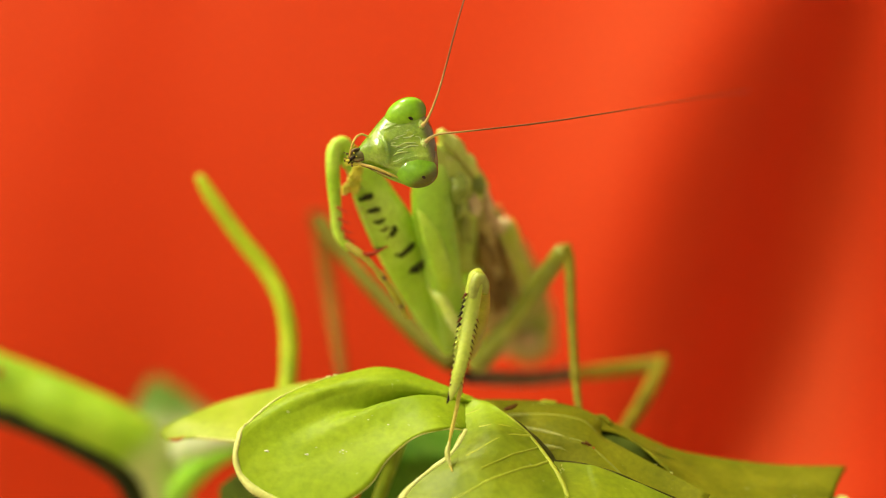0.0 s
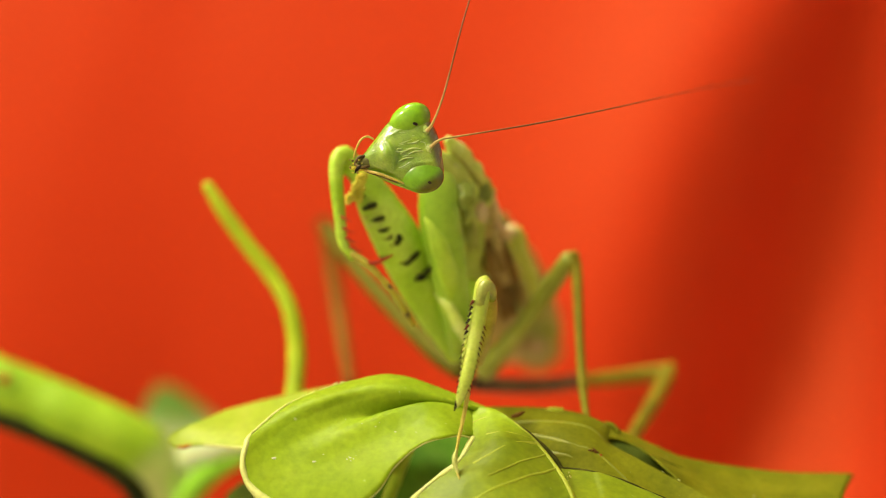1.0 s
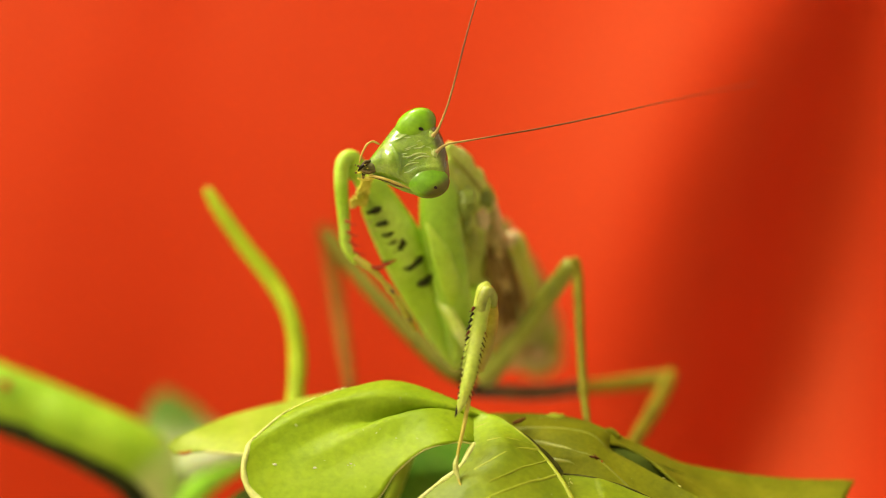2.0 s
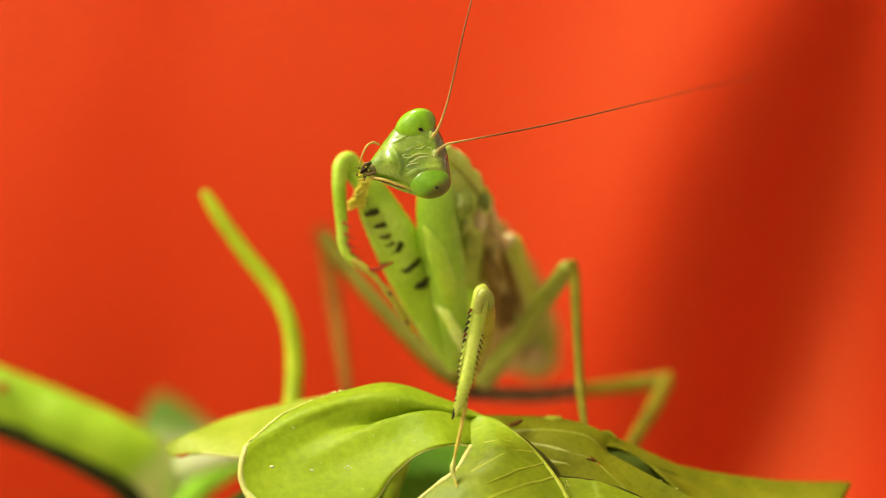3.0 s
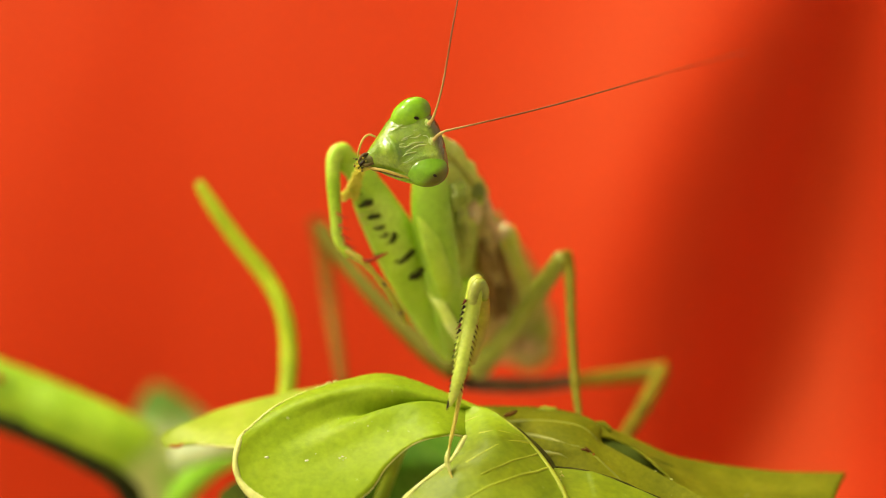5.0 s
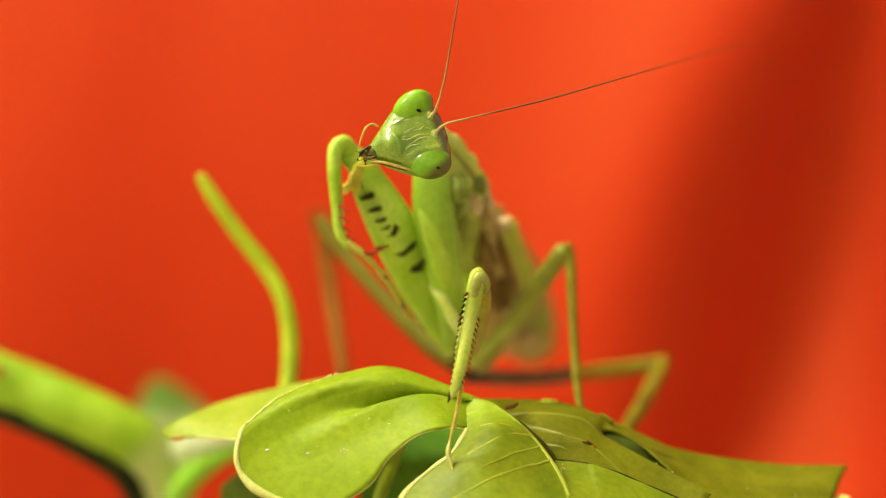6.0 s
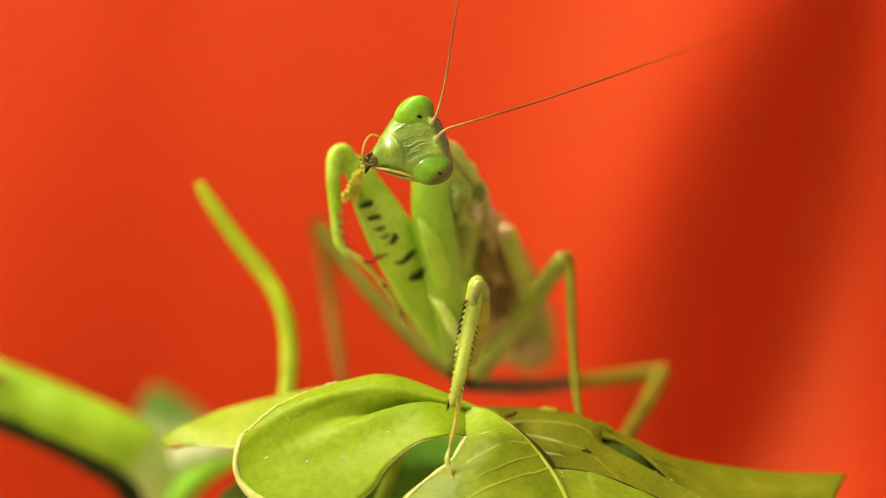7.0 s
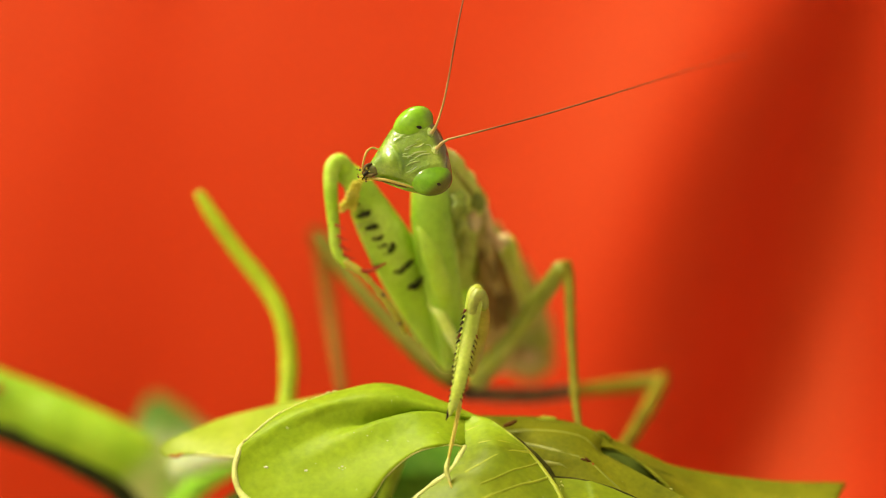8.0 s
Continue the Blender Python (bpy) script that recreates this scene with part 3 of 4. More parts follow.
    # Leaf behind the slot, in a dark green that stands for shade.
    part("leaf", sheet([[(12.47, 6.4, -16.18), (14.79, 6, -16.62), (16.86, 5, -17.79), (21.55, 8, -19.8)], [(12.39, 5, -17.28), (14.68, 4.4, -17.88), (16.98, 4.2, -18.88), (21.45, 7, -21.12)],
                        [(11.87, 4, -21.28), (15.11, 4, -22.2), (18.36, 4, -22.67), (21.14, 4, -23.13)]], 24, 16, seed=17), LEAF_SHADED, plant, "leaf underneath, coloured deep green for its shade")
    # the lobe behind
    lobe = part("leaf", sheet(REAR_LOBE, 60, 30, seed=9), LEAF_PALE, plant, "paler rear leaf lobe, partly out of focus")
    part("margin", rim_of(REAR_LOBE[2][1:5], 0.12), RIM, lobe)
    part("scar", tube([(-22.67, 8.8, -17.36, 0.08), (-22.06, 8.4, -17.38, 0.14), (-21.47, 8.2, -17.17, 0.08)], 12, 8, wobble=0.4), SCAR_RED, lobe, "small dark brown scar")
    # under leaves, their shade put into dark greens
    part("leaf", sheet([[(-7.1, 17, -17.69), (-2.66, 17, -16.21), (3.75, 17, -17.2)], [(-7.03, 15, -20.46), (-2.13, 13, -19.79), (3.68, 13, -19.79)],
                        [(-7.16, 19, -25.8), (-2.17, 17, -25.57), (3.75, 17, -25.57)]], 24, 24, seed=11), LEAF_SHADED_MID, plant, "leaf underneath, coloured deep green for its shade")
    part("stalk", tube([(-3.32, 12, -17.76, 0.48), (-4.01, 10, -19.51, 0.52), (-4.92, 8, -21.69, 0.57), (-5.83, 7, -24.4, 0.56)], 16, 12), LEAF_PALE, plant, "pale stalk under the leaf")
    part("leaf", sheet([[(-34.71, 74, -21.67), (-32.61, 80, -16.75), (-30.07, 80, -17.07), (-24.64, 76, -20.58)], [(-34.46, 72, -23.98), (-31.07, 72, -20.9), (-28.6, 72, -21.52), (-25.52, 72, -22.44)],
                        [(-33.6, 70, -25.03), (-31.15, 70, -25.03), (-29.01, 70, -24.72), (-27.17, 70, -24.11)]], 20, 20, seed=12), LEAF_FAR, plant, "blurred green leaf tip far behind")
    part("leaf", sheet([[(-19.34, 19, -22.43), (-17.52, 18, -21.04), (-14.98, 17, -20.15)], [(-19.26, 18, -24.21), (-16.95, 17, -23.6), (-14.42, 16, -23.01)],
                        [(-18.92, 17, -26.56), (-16.38, 16, -26.44), (-13.87, 15, -26.32)]], 20, 20, seed=13), LEAF_SHADED, plant, "leaf underneath, coloured deep green for its shade")
    part("leaf_tip", tube([(32.7, 8, -23.75, 0.43), (33.22, 8, -22.9, 0.58), (33.83, 8, -22.7, 0.6), (34.49, 8, -23.75, 0.43)], 20, 12, 0.6, wobble=0.3), RIM, plant, "pale yellow leaf tip")
    # stem, node, petiole, stalk
    stem = part("stem", tube([(-54.46, 44, -9.68, 3.16), (-46.15, 41, -13.29, 3.12), (-42.69, 40, -14.71, 3.11), (-39.43, 40, -16.02, 3.11), (-36.89, 39.5, -17.01, 3.1), (-34.45, 39.5, -18.09, 3.15), (-31.73, 39.5, -19.34, 3.15), (-29.35, 40, -20.91, 3.11), (-27.66, 41, -23.24, 2.95), (-26.9, 42, -26.3, 2.86), (-26.68, 43, -33.57, 2.76), (-25.79, 45, -69.97, 3), (-24.59, 47, -174.74, 3.48)], 110, 28, wobble=0.03), STEM, plant, "thick green stem, whitish towards its node")
    # Dark strip under the stem: its shade is put into shape and colour.
    part("shade_strip", tube([(-54.02, 42, -12.24, 1.37), (-45.88, 39.6, -15.55, 1.36), (-42.45, 38.6, -16.84, 1.35), (-39.17, 38.4, -18.07, 1.4), (-36.69, 38.2, -19.07, 1.46), (-34.27, 38.2, -20.27, 1.52), (-31.59, 38.4, -21.75, 1.57), (-29.94, 39, -23.37, 1.52), (-29.07, 40, -25.54, 1.41)], 50, 20, wobble=0.05), STEM_SHADE, stem, "blackish strip standing for shade on the stem's underside")
    part("scar", ball((-42.1, 36.6, -13.25), (0.6, 0.35, 0.45), lump=0.7), SCAR_RED, stem, "reddish brown scar")
    part("node", tube([(-27.34, 45, -23.95, 1.78), (-25.69, 42, -22.23, 1.98), (-23.33, 38, -20.63, 1.62), (-20.41, 33, -19.35, 1.06), (-17.47, 27, -18.39, 0.62)], 40, 24, wobble=0.1), NODE, plant, "whitish swollen stem node")
    part("petiole", tube([(-25.49, 38, -25.6, 1.08), (-23.98, 37, -23.61, 1.18), (-22.06, 36, -21.9, 1.07), (-19.16, 32, -20.17, 0.84), (-15.78, 25, -18.23, 0.61), (-11.97, 16, -16.63, 0.44)], 30, 16), PETIOLE, plant, "fresh green petiole")
    part("stalk", tube([(-21.71, 25, 5, 0.46), (-20.58, 25, 3.12, 0.66), (-18.18, 25, -0.31, 0.71), (-15.79, 25, -3.32, 0.76), (-14.21, 24.4, -6.26, 0.76), (-13.58, 24, -9.71, 0.82), (-13.77, 23, -14.13, 0.81), (-14.82, 22, -18.1, 0.91)], 60, 16, wobble=0.05), STALK, plant, "slender curved yellow-green stalk")
    return plant


plant()


# ---- the mantis ----
MIDDLE = (0.8, 20, -9.94)
ELBOW_BASE = (0.78, 15, -9.96)


HEAD_ROWS = [(-5.0, .26, .38), (-4.5, .60, .62), (-3.8, 1.08, .86), (-2.8, 1.86, 1.08), (-1.8, 2.62, 1.2), (-.9, 3.08, 1.26),
             (-.1, 3.24, 1.26), (.5, 3.1, 1.2), (1.0, 2.68, 1.06), (1.38, 1.9, .8), (1.66, .9, .42)]


def head_of(mantis):
    """The triangular head: its own space has z to the crown, x to its left eye and y to the neck."""
    bm = bmesh.new()
    rows = curve(HEAD_ROWS, 90)
    ring, rings = 150, []
    for z, a, b in rows:
        shield = 1 / (1 + math.exp(-(z + 1.95) * 9)) / (1 + math.exp((z - 0.75) * 9))
        snout = 1 / (1 + math.exp((z + 2.25) * 9))
        loop = []
        for j in range(ring):
            t = 2 * math.pi * j / ring
            c, s = math.cos(t), math.sin(t)
            x, y = a * math.copysign(abs(c) ** 0.8, c), b * math.copysign(abs(s) ** 0.8, s)
            if s < 0:
                f = min(1.0, -s * 2)
                wave = 0.05 * noise.noise(Vector((x * 1.6, 0, z * 1.2)))
                for r, h in ((-1.62, .10), (-.72, .03), (-.06, .04), (.62, .05), (1.30, .10)):
                    y -= f * h * shield * math.exp(-((x + wave - r - 0.12 * math.sin(z * 2.4)) / 0.06) ** 2)
                y -= f * 0.12 * math.exp(-((z + 2.1 + 0.25 * x * x) / 0.10) ** 2) * max(0.0, 1 - (x / 1.7) ** 4)
                y -= f * 0.40 * math.exp(-((x + 0.1) / 0.85) ** 2 - ((z + 2.8) / 0.75) ** 2)
                y += f * 0.14 * shield * math.exp(-((x - 0.3) / 0.9) ** 2)
                y += 0.014 * noise.noise(Vector((x * 4, 1, z * 4)))
            loop.append(bm.verts.new((x, y, z)))
        rings.append(loop)
    for a, b in zip(rings, rings[1:]):
        for j in range(ring):
            bm.faces.new((a[j], a[(j + 1) % ring], b[(j + 1) % ring], b[j]))
    bm.faces.new(rings[0]), bm.faces.new(rings[-1][::-1])
    head = part("head", bm, FACE, mantis, "glossy pale green triangular mantis head", local=True)
    part("eye", ball((-2.20, -0.36, -0.20), (1.36, 1.04, 1.80), pose(0, 0, 0, 0, -20, 14), seg=48), EYES, head, "large shiny bright green compound eye", local=True)
    part("eye", ball((2.30, -0.34, -0.36), (1.42, 1.10, 1.74), pose(0, 0, 0, 0, 20, -14), seg=48), EYES_OLIVE, head, "large shiny green compound eye, olive brown below", local=True)
    part("pupil", ball((-1.84, -1.30, 0.16), (0.13, 0.10, 0.24), pose(0, 0, 0, 0, 38, 0)), HORN, head, "black pupil spot", local=True)
    part("pupil", ball((2.92, -1.22, 0.05), (0.18, 0.20, 0.26), pose(0, 0, 0, 0, 45, 0)), HORN, head, "black pupil spot", local=True)
    outline = curve(HEAD_ROWS, 200)

    def face(x, z):
        k = int(np.argmin(np.abs(outline[:, 0] - z)))
        a, b = outline[k, 1], outline[k, 2]
        return -b * max(0.0, 1 - abs(x / a) ** 2.5) ** 0.4

    for path in ([(-.10, -1.95), (.05, -1.3), (-.02, -.6), (.16, .1)], [(.72, -1.9), (.60, -1.4), (.70, -.7)], [(.36, -1.0), (.28, -.4), (.42, .25)],
                 [(-.78, -1.6), (-.66, -1.0), (-.74, -.3)], [(-1.25, -2.3), (-1.5, -1.5), (-1.35, -.6), (-1.2, .2)], [(1.05, -2.4), (1.2, -1.8), (1.05, -1.1)],
                 [(-1.55, -2.0), (-1.7, -1.4), (-1.65, -.9)], [(-.5, .1), (-.4, -.3), (-.5, -.8)], [(-.35, .2), (-.2, .5), (.1, .55)]):
        pts = [(x, face(x, z) + 0.06, z, 0.065 * (0.55 + 0.45 * math.sin(math.pi * k / (len(path) - 1)))) for k, (x, z) in enumerate(path)]
        part("ridge", tube(pts, 24, 8, wobble=0.5), RIDGE, head, "shiny pale ridge", local=True)
    # Short pale strokes scattered at random to add glints to the face.
    rng = random.Random(9)
    for k in range(18):
        z = rng.uniform(-3.2, 0.1)
        x = rng.uniform(-0.75, 0.75) * (1.5 + 0.32 * z)
        bend, reach = rng.uniform(-.12, .12), rng.uniform(.12, .3)
        pts = [(u, face(u, w) + 0.04, w, r) for u, w, r in ((x, z - reach, .02), (x + bend, z, .05), (x + bend * .3, z + reach, .02))]
        part("wrinkle", tube(pts, 10, 6, wobble=0.6), RIDGE, head, "fine pale wrinkle added for glints", local=True)
    part("crown_band", tube([(.3, -.24, 1.40, .2), (1.4, -.34, 1.24, .32), (2.4, -.34, 1.0, .36), (3.0, -.2, .5, .3)], 24, 14), CROWN, head, "olive brown band behind the eye", local=True)
    part("labrum", tube([(.1, -.58, -3.95, .28), (.1, -.54, -4.25, .46), (.1, -.45, -4.6, .46), (.1, -.36, -4.95, .34)], 20, 18, 0.5, wobble=.3), LABRUM, head, "olive brown lip", local=True)
    part("mandible", tube([(.40, -.6, -4.3, .14), (.44, -.75, -4.75, .16), (.24, -.75, -5.1, .13), (-.05, -.7, -5.3, .07)], 24, 12, wobble=.5), MOUTH, head, "dark brown mandible", local=True)
    part("mandible", tube([(-.42, -.5, -4.4, .11), (-.42, -.65, -4.8, .13), (-.2, -.65, -5.15, .11), (.1, -.6, -5.35, .06)], 24, 12, wobble=.5), MOUTH, head, "dark brown mandible", local=True)
    tip = part("mandible_tip", tube([(.1, -.8, -4.9, .12), (.25, -.85, -5.25, .13), (.5, -.8, -5.5, .05)], 14, 10, wobble=.5), HORN, head, "black mandible tip", local=True)
    maxilla = part("maxilla", tube([(.75, -.4, -4.5, .12), (.66, -.5, -5.0, .15), (.55, -.55, -5.4, .12), (.4, -.5, -5.8, .06)], 20, 10, wobble=.5), CRUMB, head, "straw-coloured mouthpart", local=True)
    rng = random.Random(21)
    for skin, word, n in ((HORN, "black", 4), (CRUMB, "yellowish", 18), (MOUTH, "brown", 10)):
        bm = bmesh.new()
        for k in range(n):
            r = rng.uniform(.04, .10)
            ball((rng.uniform(-.45, .75), rng.uniform(-.95, -.5), rng.uniform(-5.75, -4.75)), (r, r, r * rng.uniform(.7, 1.6)), bm=bm, seg=8, lump=.6)
        part("mouthpart", bm, skin, head, word + " chewing mouthpart", local=True)
    part("cheek", tube([(0.1, -0.1, -4.53, .30), (1.04, -0.15, -3.64, .42), (1.95, -0.15, -2.41, .55), (2.78, -0.1, -1.25, .50)], 30, 16), FACE, head, "smooth green cheek", local=True)
    part("cheek", tube([(-0.54, -0.2, -4, .34), (-1.16, -0.2, -2.95, .48), (-1.9, -0.2, -1.97, .50), (-2.57, -0.1, -1.09, .42)], 30, 16), FACE, head, "smooth green cheek", local=True)
    part("jaw_edge", tube([(2.3, -.6, -2.45, .05), (1.9, -.66, -2.95, .11), (1.4, -.66, -3.6, .12), (.85, -.56, -4.5, .09)], 30, 10, wobble=.4), MOUTH, head, "brown edged cheek", local=True)
    palp = part("palp", tube([(-1.56, -0.6, -3.38, 0.08), (-1.84, -1.4, -3.79, 0.09), (-1.67, -1.8, -4.35, 0.09), (-1.01, -1.6, -4.94, 0.08), (-0.5, -1.4, -5.24, 0.06)], 24, 8), TARSUS, head, "straw-coloured palp", local=True)
    part("palp", tube([(0.68, -0.5, -4.7, 0.11), (1.24, -0.9, -3.67, 0.11), (1.98, -0.85, -2.62, 0.10), (2.62, -0.6, -1.75, 0.05)], 20, 8), TARSUS, head, "straw-coloured palp", local=True)
    for q in ((-1.12, -1, 0.83), (0.31, -1, 0.71)):
        part("antenna_socket", ball(q, (0.36, 0.30, 0.24), lump=0.5), RIDGE, head, local=True)
    return head, tip, palp, maxilla


def antenna(head, pts, label, skin):
    """A thread of many short joints, hinged at its root."""
    root = Vector(pts[0][:3])
    loc = [(x - root.x, y - root.y, z - root.z, r) for x, y, z, r in pts]
    bm = tube(loc[:3], 30, 8, beads=1)
    base = part("antenna", bm, ANTENNA_BASE, head, label, local=True)
    base.location = root / 1000
    bm2 = tube(loc[2:], 360, 6, beads=1)
    part("flagellum", bm2, skin, base, "thin beaded brown antenna thread", local=True)
    return base


def spines(parent, pts, tips, r, material):
    for a, b in zip(pts, tips):
        part("spine", cone(a, b, r), material, parent)


def mantis():
    mantis = thing("praying_mantis", MIDDLE, "green praying mantis standing on the leaf, chewing", "mantis")
    part("thorax", tube([(-1.04, 8, 6.85, 1.04), (0.19, 10.4, 4.83, 2.1), (1.06, 13, 2.23, 2.32), (1.47, 16, -1.42, 1.86), (2.1, 20, -5.94, 1.7), (2.57, 26, -10.21, 1.54)], 60, 32, 0.62, wobble=0.2), BACK, mantis, "pale green mottled thorax")
    part("abdomen", tube([(2.64, 28, -1.5, 2.07), (5.1, 34, -4.73, 2.76), (7.8, 44, -8.52, 3.1), (9.13, 50, -11, 2.49), (9.85, 54, -12.73, 0.92)], 50, 28, 0.8, wobble=0.05), BELLY, mantis, "brownish green segmented abdomen")
    part("wing", tube([(4.97, 28, 2.12, 0.52), (6.4, 33, -0.48, 0.95), (8.39, 40, -4.03, 1.2), (9.93, 46, -8.31, 1.4), (10.77, 50, -11.85, 0.79)], 50, 24, 0.45, wobble=0.2), WING, mantis, "folded pale olive wing")
    part("pronotum", tube([(0.09, 8, 8.36, 0.52), (1.34, 10, 6.63, 1), (2.61, 12.4, 4.49, 1.25), (3.22, 15, 2.39, 1.07), (3.88, 19, 0.05, 0.75)], 50, 24, 0.8, wobble=0.3), BACK, mantis, "pale green keeled neck shield")
    part("wing", tube([(3.32, 15, 2.39, 0.39), (3.92, 16, 0.05, 0.88), (4.5, 20, -3.95, 1.25), (5.26, 27, -8.19, 1.39), (6.21, 36, -11.46, 0.75)], 50, 24, 0.4, wobble=0.2), BROWN, mantis, "folded brownish wing edge")
    part("neck_edge", tube([(3.77, 12.6, 4.01, 0.24), (3.98, 13.6, 2.77, 0.44), (4.2, 15, 1.51, 0.54), (4.83, 17, 0.64, 0.54), (5.47, 19, 0.05, 0.3)], 30, 16, 0.8, wobble=0.5), BLUSH, mantis, "pinkish tan edge of the neck shield")
    part("trochanter", tube([(-0.96, 11, -4.55, 0.24), (0.19, 10.4, -5.78, 0.48), (1.05, 10.4, -7.41, 0.48), (1.63, 11, -8.87, 0.24)], 30, 16, 0.6, wobble=0.2), BACK, mantis, "pale green leg joint")
    part("wing_fold", tube([(3.56, 14.6, -1.02, 0.19), (3.92, 16, -2.89, 0.44), (4.64, 17.6, -4.89, 0.44), (5.19, 20, -7.19, 0.2)], 24, 12, 0.5, wobble=0.4), WING_DARK, mantis, "dark brown fold of the wing")
    part("wing_fold", tube([(4.6, 15.4, 0.54, 0.15), (5.32, 17, -1.43, 0.3), (6.19, 20, -3.95, 0.35), (7.02, 24, -6.56, 0.2)], 24, 12, 0.5, wobble=0.4), WING_DARK, mantis, "dark brown fold of the wing")
    for at, size, skin, turn in (((8.32, 41.2, -10.23), (1.2, 0.6, 0.8), BLUSH, 20), ((9.75, 41.5, -8.49), (0.8, 0.6, 1.4), LIMB_GREEN, -25), ((6.97, 40, -8.98), (0.6, 0.6, 1.4), WING_DARK, -20)):
        part("marking", ball(at, size, pose(0, 0, 0, 0, turn, 0), lump=0.7), skin, mantis, "mottled marking of the abdomen")
    part("keel", tube([(0.28, 7.2, 7.53, 0.09), (1.47, 8.6, 6.3, 0.19), (2.58, 10.6, 5.02, 0.24), (3.08, 12.2, 3.81, 0.1)], 24, 10, 0.6, wobble=0.3), KEEL, mantis, "darker olive crease of the neck shield")
    # mottling of the flank
    for at, size, skin, turn, look_of in (
            ((1.52, 8.9, 3.75), (0.75, 0.3, 1.1), MOTTLE, 15, "dark green blotch"), ((3.17, 11.5, 4.08), (0.6, 0.3, 0.75), MOTTLE, -30, "dark green blotch"),
            ((0.52, 8.9, 3.46), (0.4, 0.25, 0.6), BACK, 0, "pale olive blotch"), ((2.98, 11.3, 2.35), (0.55, 0.3, 0.8), BLUSH, -10, "peach tan blotch"),
            ((1.34, 10.3, 1.86), (0.5, 0.3, 0.9), MOTTLE, 10, "dark green blotch"), ((3.83, 16, -1.42), (0.8, 0.5, 1.9), WING_DARK, -8, "dark brown blotch"),
            ((4.31, 15.6, 0.05), (0.4, 0.4, 1.2), BROWN, -10, "tan brown blotch"), ((5, 20, -4.45), (0.9, 0.5, 2.2), WING_DARK, -12, "dark brown blotch"),
            ((4.3, 15, 1.27), (0.3, 0.3, 0.5), BLUSH, -20, "peach tan blotch"), ((2.03, 12.4, 0.53), (0.5, 0.3, 1.7), KEEL, -6, "grey olive blotch")):
        part("marking", ball(at, size, pose(0, 0, 0, 0, turn, 0), lump=0.7), skin, mantis, look_of)
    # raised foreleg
    # Band of light on the upper foreleg, put into a lighter green strip.
    part("coxa_lit_edge", tube([(-2.04, 8.8, 2.8, 0.09), (-1.51, 8.3, 1.37, 0.33), (-0.71, 8.5, -0.43, 0.71), (0, 9.3, -2.57, 0.86), (0.77, 10.8, -5.7, 0.38)], 40, 20, 0.3, wobble=0.2), COXA_LIT, mantis, "lime green strip standing for the lit edge of the upper foreleg")
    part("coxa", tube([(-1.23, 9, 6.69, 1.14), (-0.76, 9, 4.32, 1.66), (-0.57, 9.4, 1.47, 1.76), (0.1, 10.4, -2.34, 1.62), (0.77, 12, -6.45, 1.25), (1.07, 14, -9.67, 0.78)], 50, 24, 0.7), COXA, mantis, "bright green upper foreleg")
    femur = part("femur", tube([(-8.41, 8, 7.04, 0.95), (-6.8, 8, 5.72, 1.13), (-5.51, 9, 3.13, 1.71), (-3.77, 10, -0.19, 2.05), (-1.88, 12, -4.29, 1.83), (-0.1, 14, -7.97, 1.31), (0.88, 15, -10.11, 0.78)], 60, 24, 0.5, wobble=0.03), BODY, mantis, "broad green grasping foreleg with black spots", origin=ELBOW_BASE)
    part("tibia", tube([(-7.28, 8, 6.38, 0.66), (-8.01, 7.4, 7.35, 0.75), (-8.65, 7, 7.01, 0.78), (-8.83, 6.8, 5.92, 0.73), (-8.79, 6.8, 4.28, 0.68), (-8.61, 7, 1.93, 0.59), (-8.43, 7.2, 0.05, 0.54), (-7.63, 7.4, -1.18, 0.47)], 60, 18, 0.8), BODY, femur, "slim green folded shin")
    part("claw", tube([(-7.41, 6.4, -0.98, 0.23), (-6.55, 6, -1.68, 0.21), (-5.61, 5.8, -1.73, 0.17), (-4.3, 5.6, -1.12, 0.07)], 20, 10), HORN_BRIGHT, femur, "red hooked claw")
    part("tarsus", tube([(-7.6, 6.4, -0.98, 0.33), (-6.27, 6, -1.92, 0.26), (-5.16, 6.4, -3.14, 0.28), (-4.14, 7, -4.51, 0.31), (-3.31, 8, -5.91, 0.31), (-2.75, 9, -7.07, 0.19)], 40, 10, wobble=.5), LIMB_TAN, femur, "yellowish folded foot")
    for x, y, z, wide, high, turn in (
            (-6.89, 7.55, 3.72, 0.43, 0.19, -20), (-6.09, 7.86, 2.97, 0.62, 0.28, -22), (-5.44, 8.29, 1.9, 0.52, 0.21, -15), (-4.93, 8.66, 1, 0.52, 0.21, -15), (-4.51, 8.92, 0.33, 0.52, 0.19, -25), (-3.84, 8.98, 0.19, 0.29, 0.52, 20),
            (-4.28, 9.17, -0.29, 0.43, 0.19, -30), (-4.81, 9.55, -1.24, 0.57, 0.19, -30), (-2.95, 9.72, -1.67, 0.76, 0.29, -42), (-1.96, 10.29, -3.1, 0.57, 0.34, -10), (-1.29, 10.04, -2.48, 0.53, 0.24, -50), (-2.34, 9.51, -1.14, 0.38, 0.24, -55)):
        bm = ball((x, y, z), (wide * 0.85, 0.34, high * 0.85), pose(0, 0, 0, 0, turn, 0), seg=14, lump=0.9)
        ball((x - wide * 0.8, y - 0.1, z - high * 0.6), (wide * 0.4, 0.2, high * 0.5), bm=bm, seg=8, lump=0.5)
        part("spine", bm, SPOT, femur)
